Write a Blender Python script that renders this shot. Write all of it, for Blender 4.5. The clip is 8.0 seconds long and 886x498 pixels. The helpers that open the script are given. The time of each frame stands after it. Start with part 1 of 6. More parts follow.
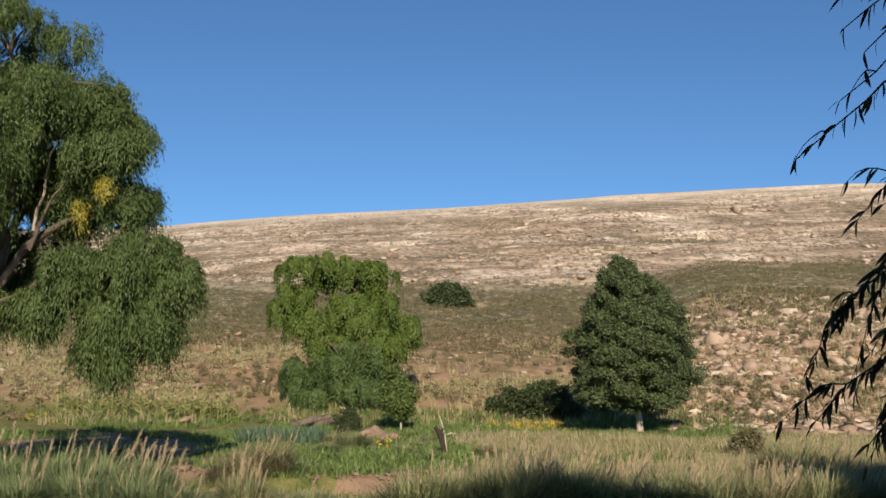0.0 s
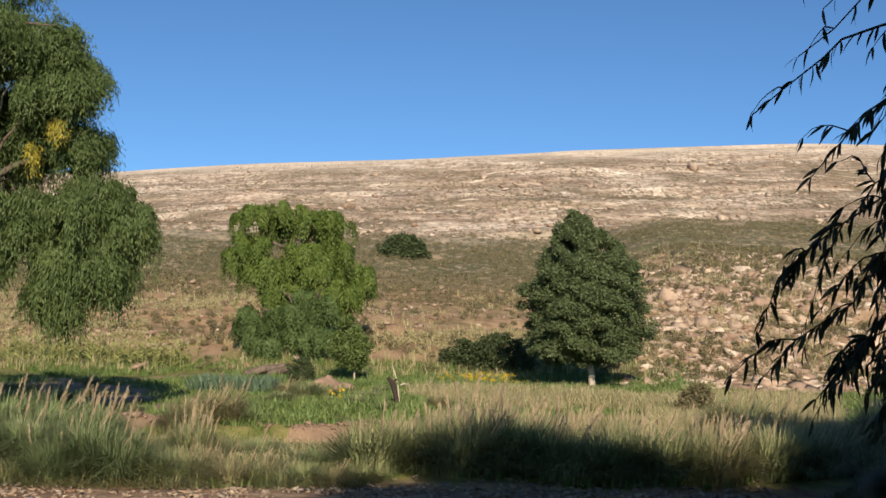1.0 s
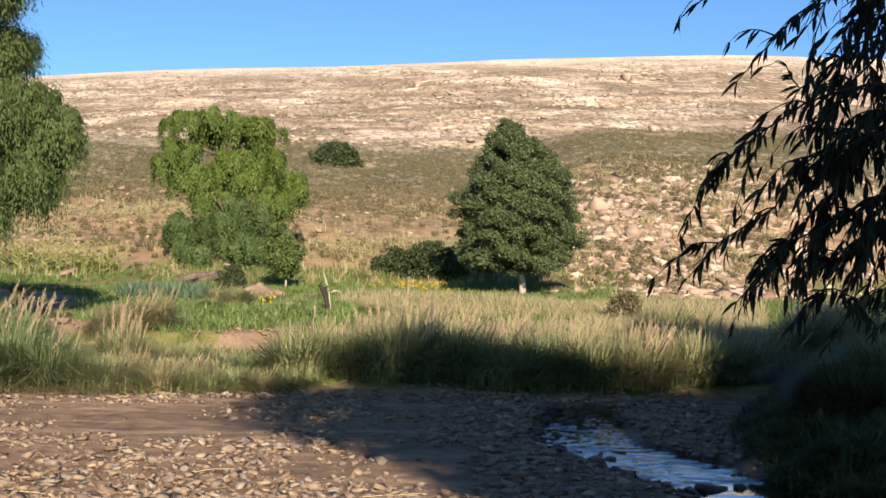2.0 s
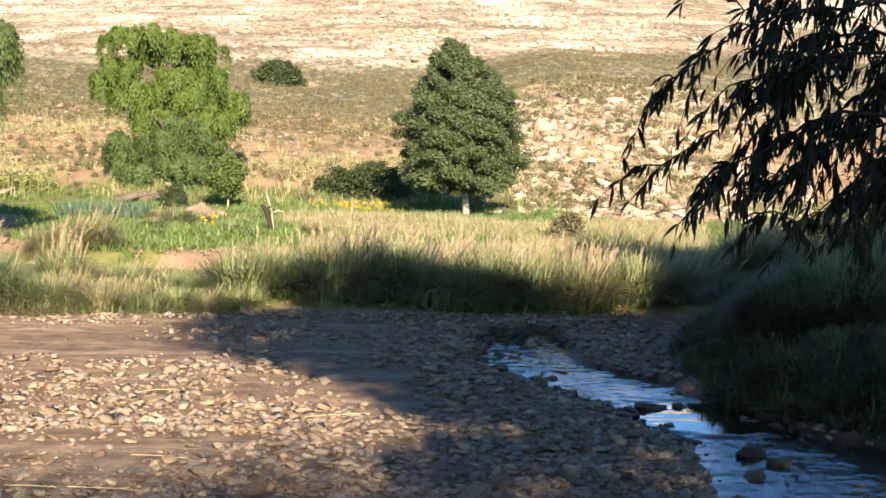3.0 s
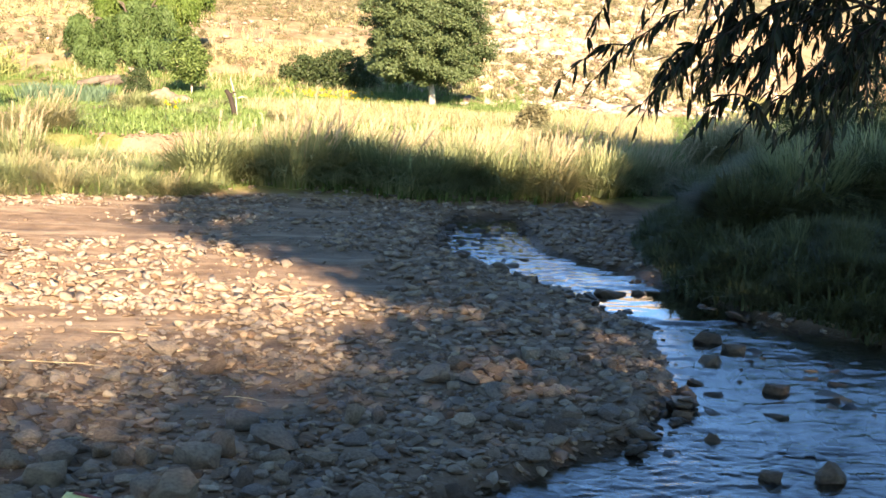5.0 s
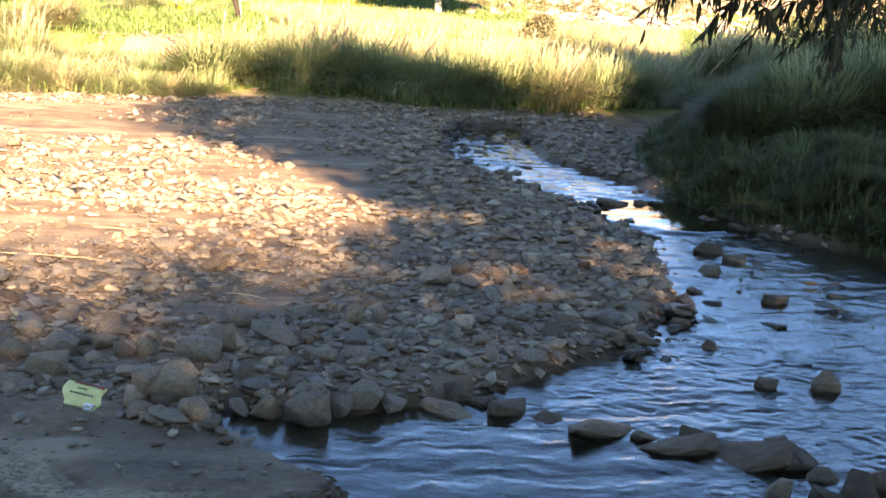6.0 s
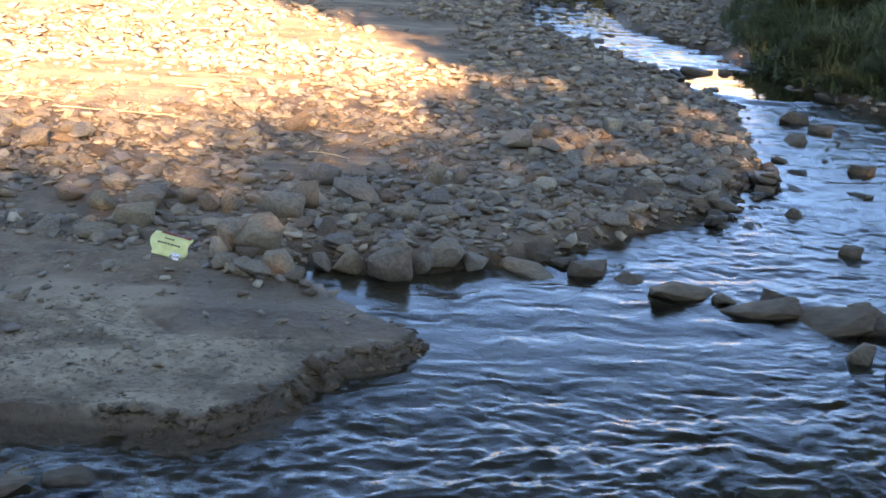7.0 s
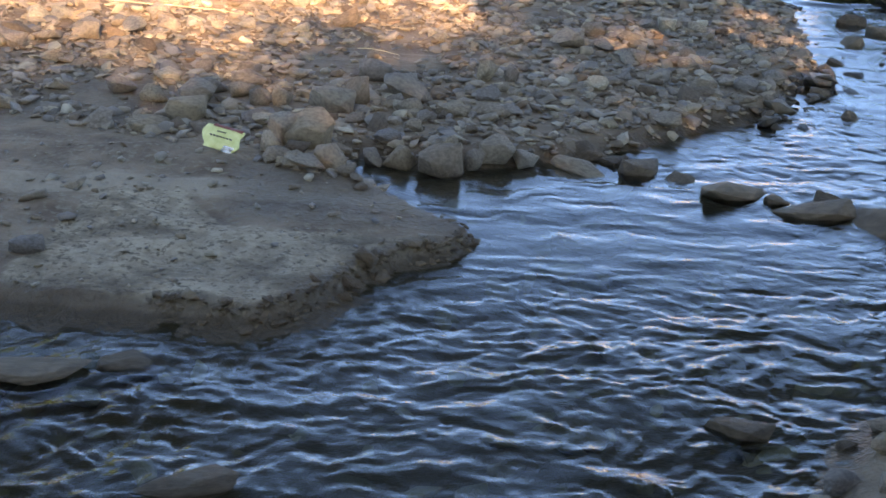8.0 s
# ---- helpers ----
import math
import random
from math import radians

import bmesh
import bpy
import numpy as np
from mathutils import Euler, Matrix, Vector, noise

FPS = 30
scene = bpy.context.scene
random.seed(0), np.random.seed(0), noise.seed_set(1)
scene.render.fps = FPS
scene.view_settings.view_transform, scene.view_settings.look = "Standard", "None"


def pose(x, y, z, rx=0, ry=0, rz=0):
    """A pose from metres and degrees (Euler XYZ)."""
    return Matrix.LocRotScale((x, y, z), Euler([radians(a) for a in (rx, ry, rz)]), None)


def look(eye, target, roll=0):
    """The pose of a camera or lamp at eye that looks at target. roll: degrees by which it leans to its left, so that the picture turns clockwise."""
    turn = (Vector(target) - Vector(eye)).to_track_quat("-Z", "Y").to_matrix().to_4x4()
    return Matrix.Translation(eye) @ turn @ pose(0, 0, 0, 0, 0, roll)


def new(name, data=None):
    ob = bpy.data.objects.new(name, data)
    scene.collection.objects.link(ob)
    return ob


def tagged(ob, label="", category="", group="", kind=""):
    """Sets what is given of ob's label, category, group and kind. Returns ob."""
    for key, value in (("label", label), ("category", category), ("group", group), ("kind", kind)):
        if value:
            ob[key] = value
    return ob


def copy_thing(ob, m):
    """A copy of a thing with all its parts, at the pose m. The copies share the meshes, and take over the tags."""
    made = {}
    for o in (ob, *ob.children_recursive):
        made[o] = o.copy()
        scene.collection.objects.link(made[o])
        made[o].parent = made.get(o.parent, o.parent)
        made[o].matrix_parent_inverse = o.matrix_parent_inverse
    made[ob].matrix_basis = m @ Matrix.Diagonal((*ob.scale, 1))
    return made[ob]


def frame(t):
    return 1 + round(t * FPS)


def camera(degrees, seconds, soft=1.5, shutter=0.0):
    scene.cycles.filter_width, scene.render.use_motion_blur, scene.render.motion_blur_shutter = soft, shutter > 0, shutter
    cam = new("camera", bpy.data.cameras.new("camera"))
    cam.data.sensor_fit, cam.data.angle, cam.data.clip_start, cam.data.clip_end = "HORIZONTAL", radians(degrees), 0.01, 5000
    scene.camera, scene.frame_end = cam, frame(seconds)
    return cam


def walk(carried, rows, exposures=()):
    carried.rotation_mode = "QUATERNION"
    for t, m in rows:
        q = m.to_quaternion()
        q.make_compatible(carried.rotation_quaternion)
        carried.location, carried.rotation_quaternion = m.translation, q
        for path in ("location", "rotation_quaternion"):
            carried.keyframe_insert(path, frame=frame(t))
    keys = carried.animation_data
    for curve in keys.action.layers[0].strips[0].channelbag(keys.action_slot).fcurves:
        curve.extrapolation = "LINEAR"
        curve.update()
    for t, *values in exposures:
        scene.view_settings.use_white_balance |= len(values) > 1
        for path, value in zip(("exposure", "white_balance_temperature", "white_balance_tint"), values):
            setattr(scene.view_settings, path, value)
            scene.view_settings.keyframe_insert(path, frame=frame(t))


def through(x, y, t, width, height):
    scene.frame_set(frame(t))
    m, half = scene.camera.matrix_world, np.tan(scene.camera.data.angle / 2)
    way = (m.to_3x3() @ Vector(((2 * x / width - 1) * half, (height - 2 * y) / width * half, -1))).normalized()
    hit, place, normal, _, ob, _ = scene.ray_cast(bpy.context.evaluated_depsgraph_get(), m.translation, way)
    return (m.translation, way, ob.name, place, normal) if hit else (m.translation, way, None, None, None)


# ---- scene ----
cam = camera(36.9, 8.0, soft=1.55)
ROWS = [
    (0.0, 0.0, 0.0, 1.9, 95.0, -0.423, -0.037),
    (0.5, 0.0004, 0.0134, 1.8964, 94.157, -0.84, -0.846),
    (1.0, 0.0105, 0.0279, 1.8898, 92.965, -1.404, -1.983),
    (1.5, 0.0288, 0.0423, 1.8744, 91.498, -1.728, -3.348),
    (2.0, 0.0396, 0.0413, 1.862, 89.118, -1.685, -4.874),
    (3.5, 0.0406, 0.0575, 1.868, 84.796, -2.208, -8.026),
    (4.0, 0.0492, 0.0515, 1.8463, 83.953, -2.417, -8.379),
    (5.5, 0.064, 0.0553, 1.7798, 79.398, -3.504, -8.826),
    (6.0, 0.0603, 0.049, 1.7519, 77.399, -4.327, -8.376),
    (6.5, 0.0414, 0.0506, 1.7089, 75.041, -4.731, -7.132),
    (7.0, 0.0289, 0.045, 1.6822, 71.775, -4.525, -5.029),
    (7.5, 0.0217, 0.0425, 1.6645, 69.459, -4.438, -3.898),
    (8.0, 0.0091, 0.0337, 1.6466, 67.557, -4.591, -2.958),
]
EXPOSURES = [(0.0, 0.28, 6950, 16), (0.5, 0.31, 6950, 16), (1.5, 0.6, 7000, 17), (2.0, 0.87, 7100, 18), (3.5, 1.8, 7350, 14), (4.0, 1.95, 7450, 14), (5.5, 2.52, 8600, 22),
             (6.0, 2.85, 9200, 25), (6.5, 3.15, 9900, 27), (7.0, 3.33, 10500, 29), (7.5, 3.38, 10900, 30), (8.0, 3.36, 11000, 30)]
walk(cam, [(t, pose(x, y, z, rx, ry, rz)) for t, x, y, z, rx, ry, rz in ROWS], EXPOSURES)

# ---- light: an evening sun low behind the camera, clear sky ----
SUN_DIR = Vector((-0.06, 1.0, -0.466)).normalized()
sun = new("sun", bpy.data.lights.new("sun", "SUN"))
sun.data.energy, sun.data.angle, sun.data.color = 5.0, radians(0.55), (1.0, 0.86, 0.68)
sun.matrix_world = look(-SUN_DIR * 60, (0, 0, 0))
world = bpy.data.worlds.new("sky")
scene.world = world
world.use_nodes = True
wn = world.node_tree
sky = wn.nodes.new("ShaderNodeTexSky")
sky.sky_type, sky.sun_disc = "NISHITA", False
sky.sun_elevation, sky.sun_rotation, sky.altitude = math.asin(-SUN_DIR.z), radians(176.6), 3300
sky.air_density, sky.dust_density, sky.ozone_density = 0.7, 10.0, 2.8
wn.nodes["Background"].inputs[1].default_value = 0.092
tint = wn.nodes.new("ShaderNodeMix")
tint.data_type, tint.blend_type = "RGBA", "MULTIPLY"
tint.inputs[0].default_value, tint.inputs[7].default_value = 1.0, (0.59, 0.95, 1.08, 1)
wn.links.new(sky.outputs[0], tint.inputs[6])
wn.links.new(tint.outputs[2], wn.nodes["Background"].inputs[0])


# ---- materials ----
def nodes_of(name):
    m = bpy.data.materials.new(name)
    m.use_nodes = True
    return m, m.node_tree, m.node_tree.nodes["Principled BSDF"]


def noise_node(nt, scale, detail=4.0, stretch=(1, 1, 1), rough=0.55, vector=None):
    n = nt.nodes.new("ShaderNodeTexNoise")
    n.inputs["Scale"].default_value, n.inputs["Detail"].default_value, n.inputs["Roughness"].default_value = scale, detail, rough
    m = nt.nodes.new("ShaderNodeMapping")
    m.inputs["Scale"].default_value = stretch
    if vector is None:
        vector = nt.nodes.new("ShaderNodeNewGeometry").outputs["Position"]
    nt.links.new(vector, m.inputs[0])
    nt.links.new(m.outputs[0], n.inputs["Vector"])
    return n.outputs["Fac"]


def ramp(nt, fac, stops):
    r = nt.nodes.new("ShaderNodeValToRGB")
    while len(r.color_ramp.elements) < len(stops):
        r.color_ramp.elements.new(0.5)
    for e, (p, c) in zip(r.color_ramp.elements, stops):
        e.position = p
        e.color = (*c, 1) if isinstance(c, tuple) else (c, c, c, 1)
    nt.links.new(fac, r.inputs[0])
    return r.outputs[0]


def blend(nt, fac, a, b, mode="MIX"):
    x = nt.nodes.new("ShaderNodeMix")
    x.data_type, x.blend_type = "RGBA", mode
    for s, v in ((x.inputs[0], fac), (x.inputs[6], a), (x.inputs[7], b)):
        if isinstance(v, (int, float)):
            s.default_value = v
        elif isinstance(v, tuple):
            s.default_value = (*v, 1)
        else:
            nt.links.new(v, s)
    return x.outputs[2]


def calc(nt, op, a, b=0.0, c=0.0):
    x = nt.nodes.new("ShaderNodeMath")
    x.operation = op
    for s, v in zip(x.inputs, (a, b, c)):
        if isinstance(v, (int, float)):
            s.default_value = v
        else:
            nt.links.new(v, s)
    return x.outputs[0]


def bumped(nt, bsdf, height, strength, distance=0.02):
    b = nt.nodes.new("ShaderNodeBump")
    b.inputs["Strength"].default_value, b.inputs["Distance"].default_value = strength, distance
    nt.links.new(height, b.inputs["Height"])
    nt.links.new(b.outputs[0], bsdf.inputs["Normal"])


def leaf_material(name, dark, light, accent=None, through=0.27, rough=0.55):
    """Leaves: colour varies from leaf to leaf and in drifts over the plant; light shines through."""
    m, nt, p = nodes_of(name)
    g = nt.nodes.new("ShaderNodeNewGeometry")
    drift = noise_node(nt, 1.1, 3)
    mixf = calc(nt, "MULTIPLY_ADD", g.outputs["Random Per Island"], 0.6, calc(nt, "MULTIPLY", drift, 0.55))
    stops = [(0.1, dark), (0.85, light)]
    if accent:
        stops.append((0.98, accent))
    col = ramp(nt, mixf, stops)
    p.inputs["Roughness"].default_value = rough
    p.inputs["Specular IOR Level"].default_value = 0.3
    nt.links.new(col, p.inputs["Base Color"])
    t = nt.nodes.new("ShaderNodeBsdfTranslucent")
    nt.links.new(col, t.inputs[0])
    x = nt.nodes.new("ShaderNodeMixShader")
    x.inputs[0].default_value = through
    nt.links.new(p.outputs[0], x.inputs[1])
    nt.links.new(t.outputs[0], x.inputs[2])
    nt.links.new(x.outputs[0], nt.nodes["Material Output"].inputs[0])
    return m


def rock_material(name, stops, scale=6.0, rough=0.85, island=True):
    """Stone: a colour of its own for each stone, mottling, veins and a fine grain."""
    m, nt, p = nodes_of(name)
    co = nt.nodes.new("ShaderNodeTexCoord").outputs["Object"]
    if island:
        own = nt.nodes.new("ShaderNodeNewGeometry").outputs["Random Per Island"]
    else:
        own = nt.nodes.new("ShaderNodeObjectInfo").outputs["Random"]
    col = ramp(nt, own, stops)
    mott = noise_node(nt, scale, 5, vector=co)
    col = blend(nt, 0.7, col, ramp(nt, mott, [(0.32, 0.52), (0.66, 1.15)]), "MULTIPLY")
    grain = noise_node(nt, scale * 14, 3, vector=co)
    col = blend(nt, 0.3, col, ramp(nt, grain, [(0.35, 0.5), (0.65, 1.0)]), "MULTIPLY")
    nt.links.new(col, p.inputs["Base Color"])
    p.inputs["Roughness"].default_value = rough
    p.inputs["Specular IOR Level"].default_value = 0.25
    bumped(nt, p, calc(nt, "ADD", mott, calc(nt, "MULTIPLY", grain, 0.4)), 0.7, 0.03)
    return m


def bark_material(name, dark, light):
    m, nt, p = nodes_of(name)
    n = noise_node(nt, 9, 6, (1, 1, 0.25))
    nt.links.new(ramp(nt, n, [(0.3, dark), (0.7, light)]), p.inputs["Base Color"])
    p.inputs["Roughness"].default_value = 0.9
    bumped(nt, p, n, 0.8, 0.03)
    return m


def plain_material(name, dark, light, scale=8, rough=0.7, bump=0.2, metallic=0.0):
    m, nt, p = nodes_of(name)
    n = noise_node(nt, scale, 5)
    nt.links.new(ramp(nt, n, [(0.3, dark), (0.7, light)]), p.inputs["Base Color"])
    p.inputs["Roughness"].default_value, p.inputs["Metallic"].default_value = rough, metallic
    bumped(nt, p, n, bump, 0.01)
    return m


def ground_material():
    """One sheet: wet bed, brown silt and fine gravel, meadow soil, dry slope, scrub terrace, banded pale rock."""
    m, nt, p = nodes_of("ground")
    geo = nt.nodes.new("ShaderNodeNewGeometry")
    sep = nt.nodes.new("ShaderNodeSeparateXYZ")
    nt.links.new(geo.outputs["Position"], sep.inputs[0])
    X, Y, Z = sep.outputs
    fine, mid, big = noise_node(nt, 38, 5), noise_node(nt, 4.5, 5), noise_node(nt, 0.55, 4)
    # river bed: brown silt, speckled with grit
    silt = blend(nt, ramp(nt, mid, [(0.35, 0.0), (0.65, 1.0)]), (0.150, 0.098, 0.066), (0.285, 0.200, 0.137))
    silt = blend(nt, ramp(nt, fine, [(0.52, 0.0), (0.68, 0.8)]), silt, (0.27, 0.226, 0.162))
    streak = noise_node(nt, 2.4, 5, (0.10, 1.5, 1), 0.6)
    silt = blend(nt, ramp(nt, streak, [(0.50, 0.0), (0.62, 0.7)]), silt, (0.38, 0.295, 0.21))
    # a bar of pale dried silt beside the pool
    bar = nt.nodes.new("ShaderNodeAttribute")
    bar.attribute_name = "pale_bar"
    pale = blend(nt, ramp(nt, calc(nt, "ADD", calc(nt, "MULTIPLY", fine, 0.45), calc(nt, "MULTIPLY", noise_node(nt, 13, 6), 0.6)), [(0.44, 0.0), (0.62, 1.0)]), (0.28, 0.21, 0.142), (0.42, 0.33, 0.232))
    pale = blend(nt, ramp(nt, noise_node(nt, 3.1, 6, (1, 1.4, 1), 0.65), [(0.50, 0.0), (0.62, 0.85)]), pale, (0.145, 0.105, 0.070))
    pale = blend(nt, ramp(nt, noise_node(nt, 42, 5, (1, 1, 1), 0.65), [(0.54, 0.0), (0.62, 0.8)]), pale, (0.105, 0.078, 0.054))
    silt = blend(nt, ramp(nt, calc(nt, "MULTIPLY_ADD", mid, 0.5, calc(nt, "SUBTRACT", bar.outputs["Fac"], 0.25)), [(0.38, 0.0), (0.6, 1.0)]), silt, pale)
    # damp margin and bed under the water
    damp = ramp(nt, calc(nt, "ADD", Z, calc(nt, "MULTIPLY", mid, 0.03)), [(0.0, 1.0), (0.052, 0.0)])
    wr = nt.nodes.new("ShaderNodeAttribute")
    wr.attribute_name = "wet_rim"
    damp = calc(nt, "MAXIMUM", damp, calc(nt, "MULTIPLY", wr.outputs["Fac"], 0.75))
    silt = blend(nt, damp, silt, (0.085, 0.058, 0.036))
    # meadow
    green = blend(nt, ramp(nt, mid, [(0.35, 0.0), (0.65, 1.0)]), (0.10, 0.13, 0.035), (0.20, 0.19, 0.075))
    earth = blend(nt, fine, (0.22, 0.15, 0.10), (0.33, 0.24, 0.165))
    at = nt.nodes.new("ShaderNodeAttribute")
    at.attribute_name = "bare"
    bare = ramp(nt, calc(nt, "MULTIPLY_ADD", mid, 0.5, calc(nt, "SUBTRACT", at.outputs["Fac"], 0.25)), [(0.42, 0.0), (0.58, 1.0)])
    meadow = blend(nt, bare, green, earth)
    edge = calc(nt, "ADD", Y, calc(nt, "MULTIPLY", mid, 0.8))
    tf = nt.nodes.new("ShaderNodeAttribute")
    tf.attribute_name = "turf"
    grown = calc(nt, "MAXIMUM", ramp(nt, calc(nt, "MULTIPLY_ADD", edge, 0.1, -1.0), [(0.505, 0.0), (0.54, 1.0)]), tf.outputs["Fac"])
    col = blend(nt, grown, silt, meadow)
    # dry lower slope
    coarse = noise_node(nt, 1.3, 6)
    slope = blend(nt, ramp(nt, coarse, [(0.35, 0.0), (0.62, 1.0)]), (0.19, 0.125, 0.075), (0.36, 0.265, 0.165))
    slope = blend(nt, ramp(nt, big, [(0.5, 0.0), (0.7, 0.7)]), slope, (0.17, 0.16, 0.075))
    hz = calc(nt, "ADD", Z, calc(nt, "MULTIPLY", big, 0.8))
    col = blend(nt, ramp(nt, calc(nt, "MULTIPLY", hz, 0.1), [(0.085, 0.0), (0.12, 1.0)]), col, slope)
    # scrubby terrace above it
    terr = blend(nt, ramp(nt, coarse, [(0.4, 0.0), (0.62, 1.0)]), (0.135, 0.13, 0.075), (0.30, 0.24, 0.155))
    drift = noise_node(nt, 0.05, 4, (1, 2.0, 1))
    tz = calc(nt, "MULTIPLY_ADD", drift, 2.2, calc(nt, "MULTIPLY", Z, 1.0))
    col = blend(nt, ramp(nt, calc(nt, "MULTIPLY", tz, 0.1), [(0.42, 0.0), (0.55, 1.0)]), col, terr)
    # pale bedded rock of the hill, with darker soil and thin scrub between the beds
    warp = nt.nodes.new("ShaderNodeCombineXYZ")
    nt.links.new(X, warp.inputs[0])
    nt.links.new(Y, warp.inputs[1])
    nt.links.new(calc(nt, "ADD", Z, calc(nt, "MULTIPLY_ADD", noise_node(nt, 0.035, 4), 9.0, calc(nt, "MULTIPLY", X, -0.035))), warp.inputs[2])
    bands = noise_node(nt, 1.0, 8, (0.05, 0.03, 0.6), 0.68, warp.outputs[0])
    patch = noise_node(nt, 0.06, 6, (1, 1, 3.0), 0.6)
    spots = noise_node(nt, 0.9, 7, (0.8, 0.35, 1.2), 0.72)
    rock = ramp(nt, calc(nt, "ADD", calc(nt, "MULTIPLY", bands, 0.70), calc(nt, "MULTIPLY", spots, 0.40)),
                [(0.40, (0.215, 0.160, 0.118)), (0.50, (0.375, 0.295, 0.225)), (0.57, (0.57, 0.475, 0.37)), (0.66, (0.82, 0.73, 0.60))])
    grit = noise_node(nt, 1.9, 6, (0.6, 0.3, 1.6), 0.7)
    rock = blend(nt, 0.75, rock, ramp(nt, grit, [(0.38, 0.42), (0.58, 1.12)]), "MULTIPLY")
    veg = ramp(nt, calc(nt, "ADD", calc(nt, "MULTIPLY", patch, 0.7), calc(nt, "MULTIPLY", spots, 0.45)), [(0.56, 0.0), (0.66, 0.85)])
    rock = blend(nt, veg, rock, (0.185, 0.15, 0.095))
    specks = noise_node(nt, 2.3, 3, (1, 0.3, 1), 0.6)
    clump = noise_node(nt, 0.16, 4, (1, 0.4, 1), 0.6)
    cover = calc(nt, "ADD", specks, calc(nt, "MULTIPLY", clump, 0.5))
    rock = blend(nt, ramp(nt, cover, [(0.80, 0.0), (0.86, 0.85)]), rock, (0.13, 0.115, 0.07))
    ledge = noise_node(nt, 1.0, 4, (0.22, 0.10, 3.2), 0.7, warp.outputs[0])
    rock = blend(nt, ramp(nt, ledge, [(0.36, 0.75), (0.43, 0.0)]), rock, (0.20, 0.15, 0.105))
    rock = blend(nt, ramp(nt, ledge, [(0.60, 0.0), (0.66, 0.7)]), rock, (0.84, 0.76, 0.63))
    terr = blend(nt, ramp(nt, cover, [(0.70, 0.0), (0.76, 0.85)]), terr, (0.095, 0.10, 0.052))
    tufts = noise_node(nt, 2.9, 3, (1, 0.4, 1), 0.6)
    terr = blend(nt, ramp(nt, tufts, [(0.58, 0.0), (0.64, 0.8)]), terr, (0.40, 0.34, 0.225))
    col = blend(nt, ramp(nt, calc(nt, "MULTIPLY", tz, 0.1), [(0.42, 0.0), (0.55, 1.0)]), col, terr)
    crest = calc(nt, "MULTIPLY_ADD", spots, 60.0, Y)
    rock = blend(nt, ramp(nt, calc(nt, "MULTIPLY", crest, 0.002), [(0.46, 0.0), (0.52, 0.55)]), rock, (0.80, 0.71, 0.58))
    rz = calc(nt, "MULTIPLY_ADD", drift, 45.0, Y)
    col = blend(nt, ramp(nt, calc(nt, "MULTIPLY", rz, 0.004), [(0.50, 0.0), (0.59, 1.0)]), col, rock)
    nt.links.new(col, p.inputs["Base Color"])
    rough = ramp(nt, damp, [(0.0, 0.92), (1.0, 0.35)])
    nt.links.new(rough, p.inputs["Roughness"])
    p.inputs["Specular IOR Level"].default_value = 0.2
    bumped(nt, p, calc(nt, "ADD", calc(nt, "MULTIPLY", fine, 0.5), mid), 0.8, 0.05)
    return m


def water_material():
    """Clear shallow water: mirrors the sky by a boosted, faintly blue-tinted Fresnel share, lets the bed show through,
    with fine ripples.
    """
    m, nt, p = nodes_of("water")
    nt.nodes.remove(p)
    r1 = noise_node(nt, 30.0, 2, (0.6, 1.25, 1), 0.5)
    r2 = noise_node(nt, 52.0, 2, (0.7, 1.3, 1), 0.5)
    b = nt.nodes.new("ShaderNodeBump")
    b.inputs["Distance"].default_value = 0.003
    nt.links.new(calc(nt, "ADD", r1, calc(nt, "MULTIPLY", r2, 0.25)), b.inputs["Height"])
    gl = nt.nodes.new("ShaderNodeBsdfGlossy")
    still = nt.nodes.new("ShaderNodeAttribute")
    still.attribute_name = "still"
    nt.links.new(calc(nt, "MULTIPLY_ADD", still.outputs["Fac"], -0.12, 0.15), gl.inputs["Roughness"])
    nt.links.new(calc(nt, "MULTIPLY_ADD", still.outputs["Fac"], -0.48, 0.5), b.inputs["Strength"])
    gl.inputs["Color"].default_value = (0.92, 0.97, 1.0, 1)
    nt.links.new(b.outputs[0], gl.inputs["Normal"])
    tr = nt.nodes.new("ShaderNodeBsdfTransparent")
    tr.inputs[0].default_value = (0.86, 0.85, 0.72, 1)
    fr = nt.nodes.new("ShaderNodeFresnel")
    fr.inputs[0].default_value = 1.45
    nt.links.new(b.outputs[0], fr.inputs["Normal"])
    x = nt.nodes.new("ShaderNodeMixShader")
    gloss = calc(nt, "MULTIPLY_ADD", fr.outputs[0], 1.4, -0.045)
    gloss.node.use_clamp = True
    nt.links.new(gloss, x.inputs[0])
    nt.links.new(tr.outputs[0], x.inputs[1])
    nt.links.new(gl.outputs[0], x.inputs[2])
    nt.links.new(x.outputs[0], nt.nodes["Material Output"].inputs[0])
    return m


GROUND = ground_material()
WATER = water_material()
COBBLES = [(0.0, (0.17, 0.115, 0.078)), (0.2, (0.37, 0.285, 0.21)), (0.4, (0.235, 0.21, 0.19)), (0.6, (0.40, 0.30, 0.20)), (0.78, (0.32, 0.275, 0.235)), (0.9, (0.50, 0.42, 0.305)), (1.0, (0.23, 0.142, 0.09))]
STONE = rock_material("stone", COBBLES, 9.0, 0.85, False)
GRAVEL = rock_material("gravel", COBBLES, 14.0, 0.85, True)
WET_STONE = rock_material("wet_stone", [(0.0, (0.13, 0.09, 0.06)), (0.5, (0.20, 0.14, 0.093)), (1.0, (0.27, 0.195, 0.13))], 7.0, 0.62, False)
WET_GRAVEL = rock_material("wet_gravel", [(0.0, (0.05, 0.042, 0.033)), (0.5, (0.09, 0.075, 0.058)), (1.0, (0.14, 0.11, 0.08))], 9.0, 0.5, True)
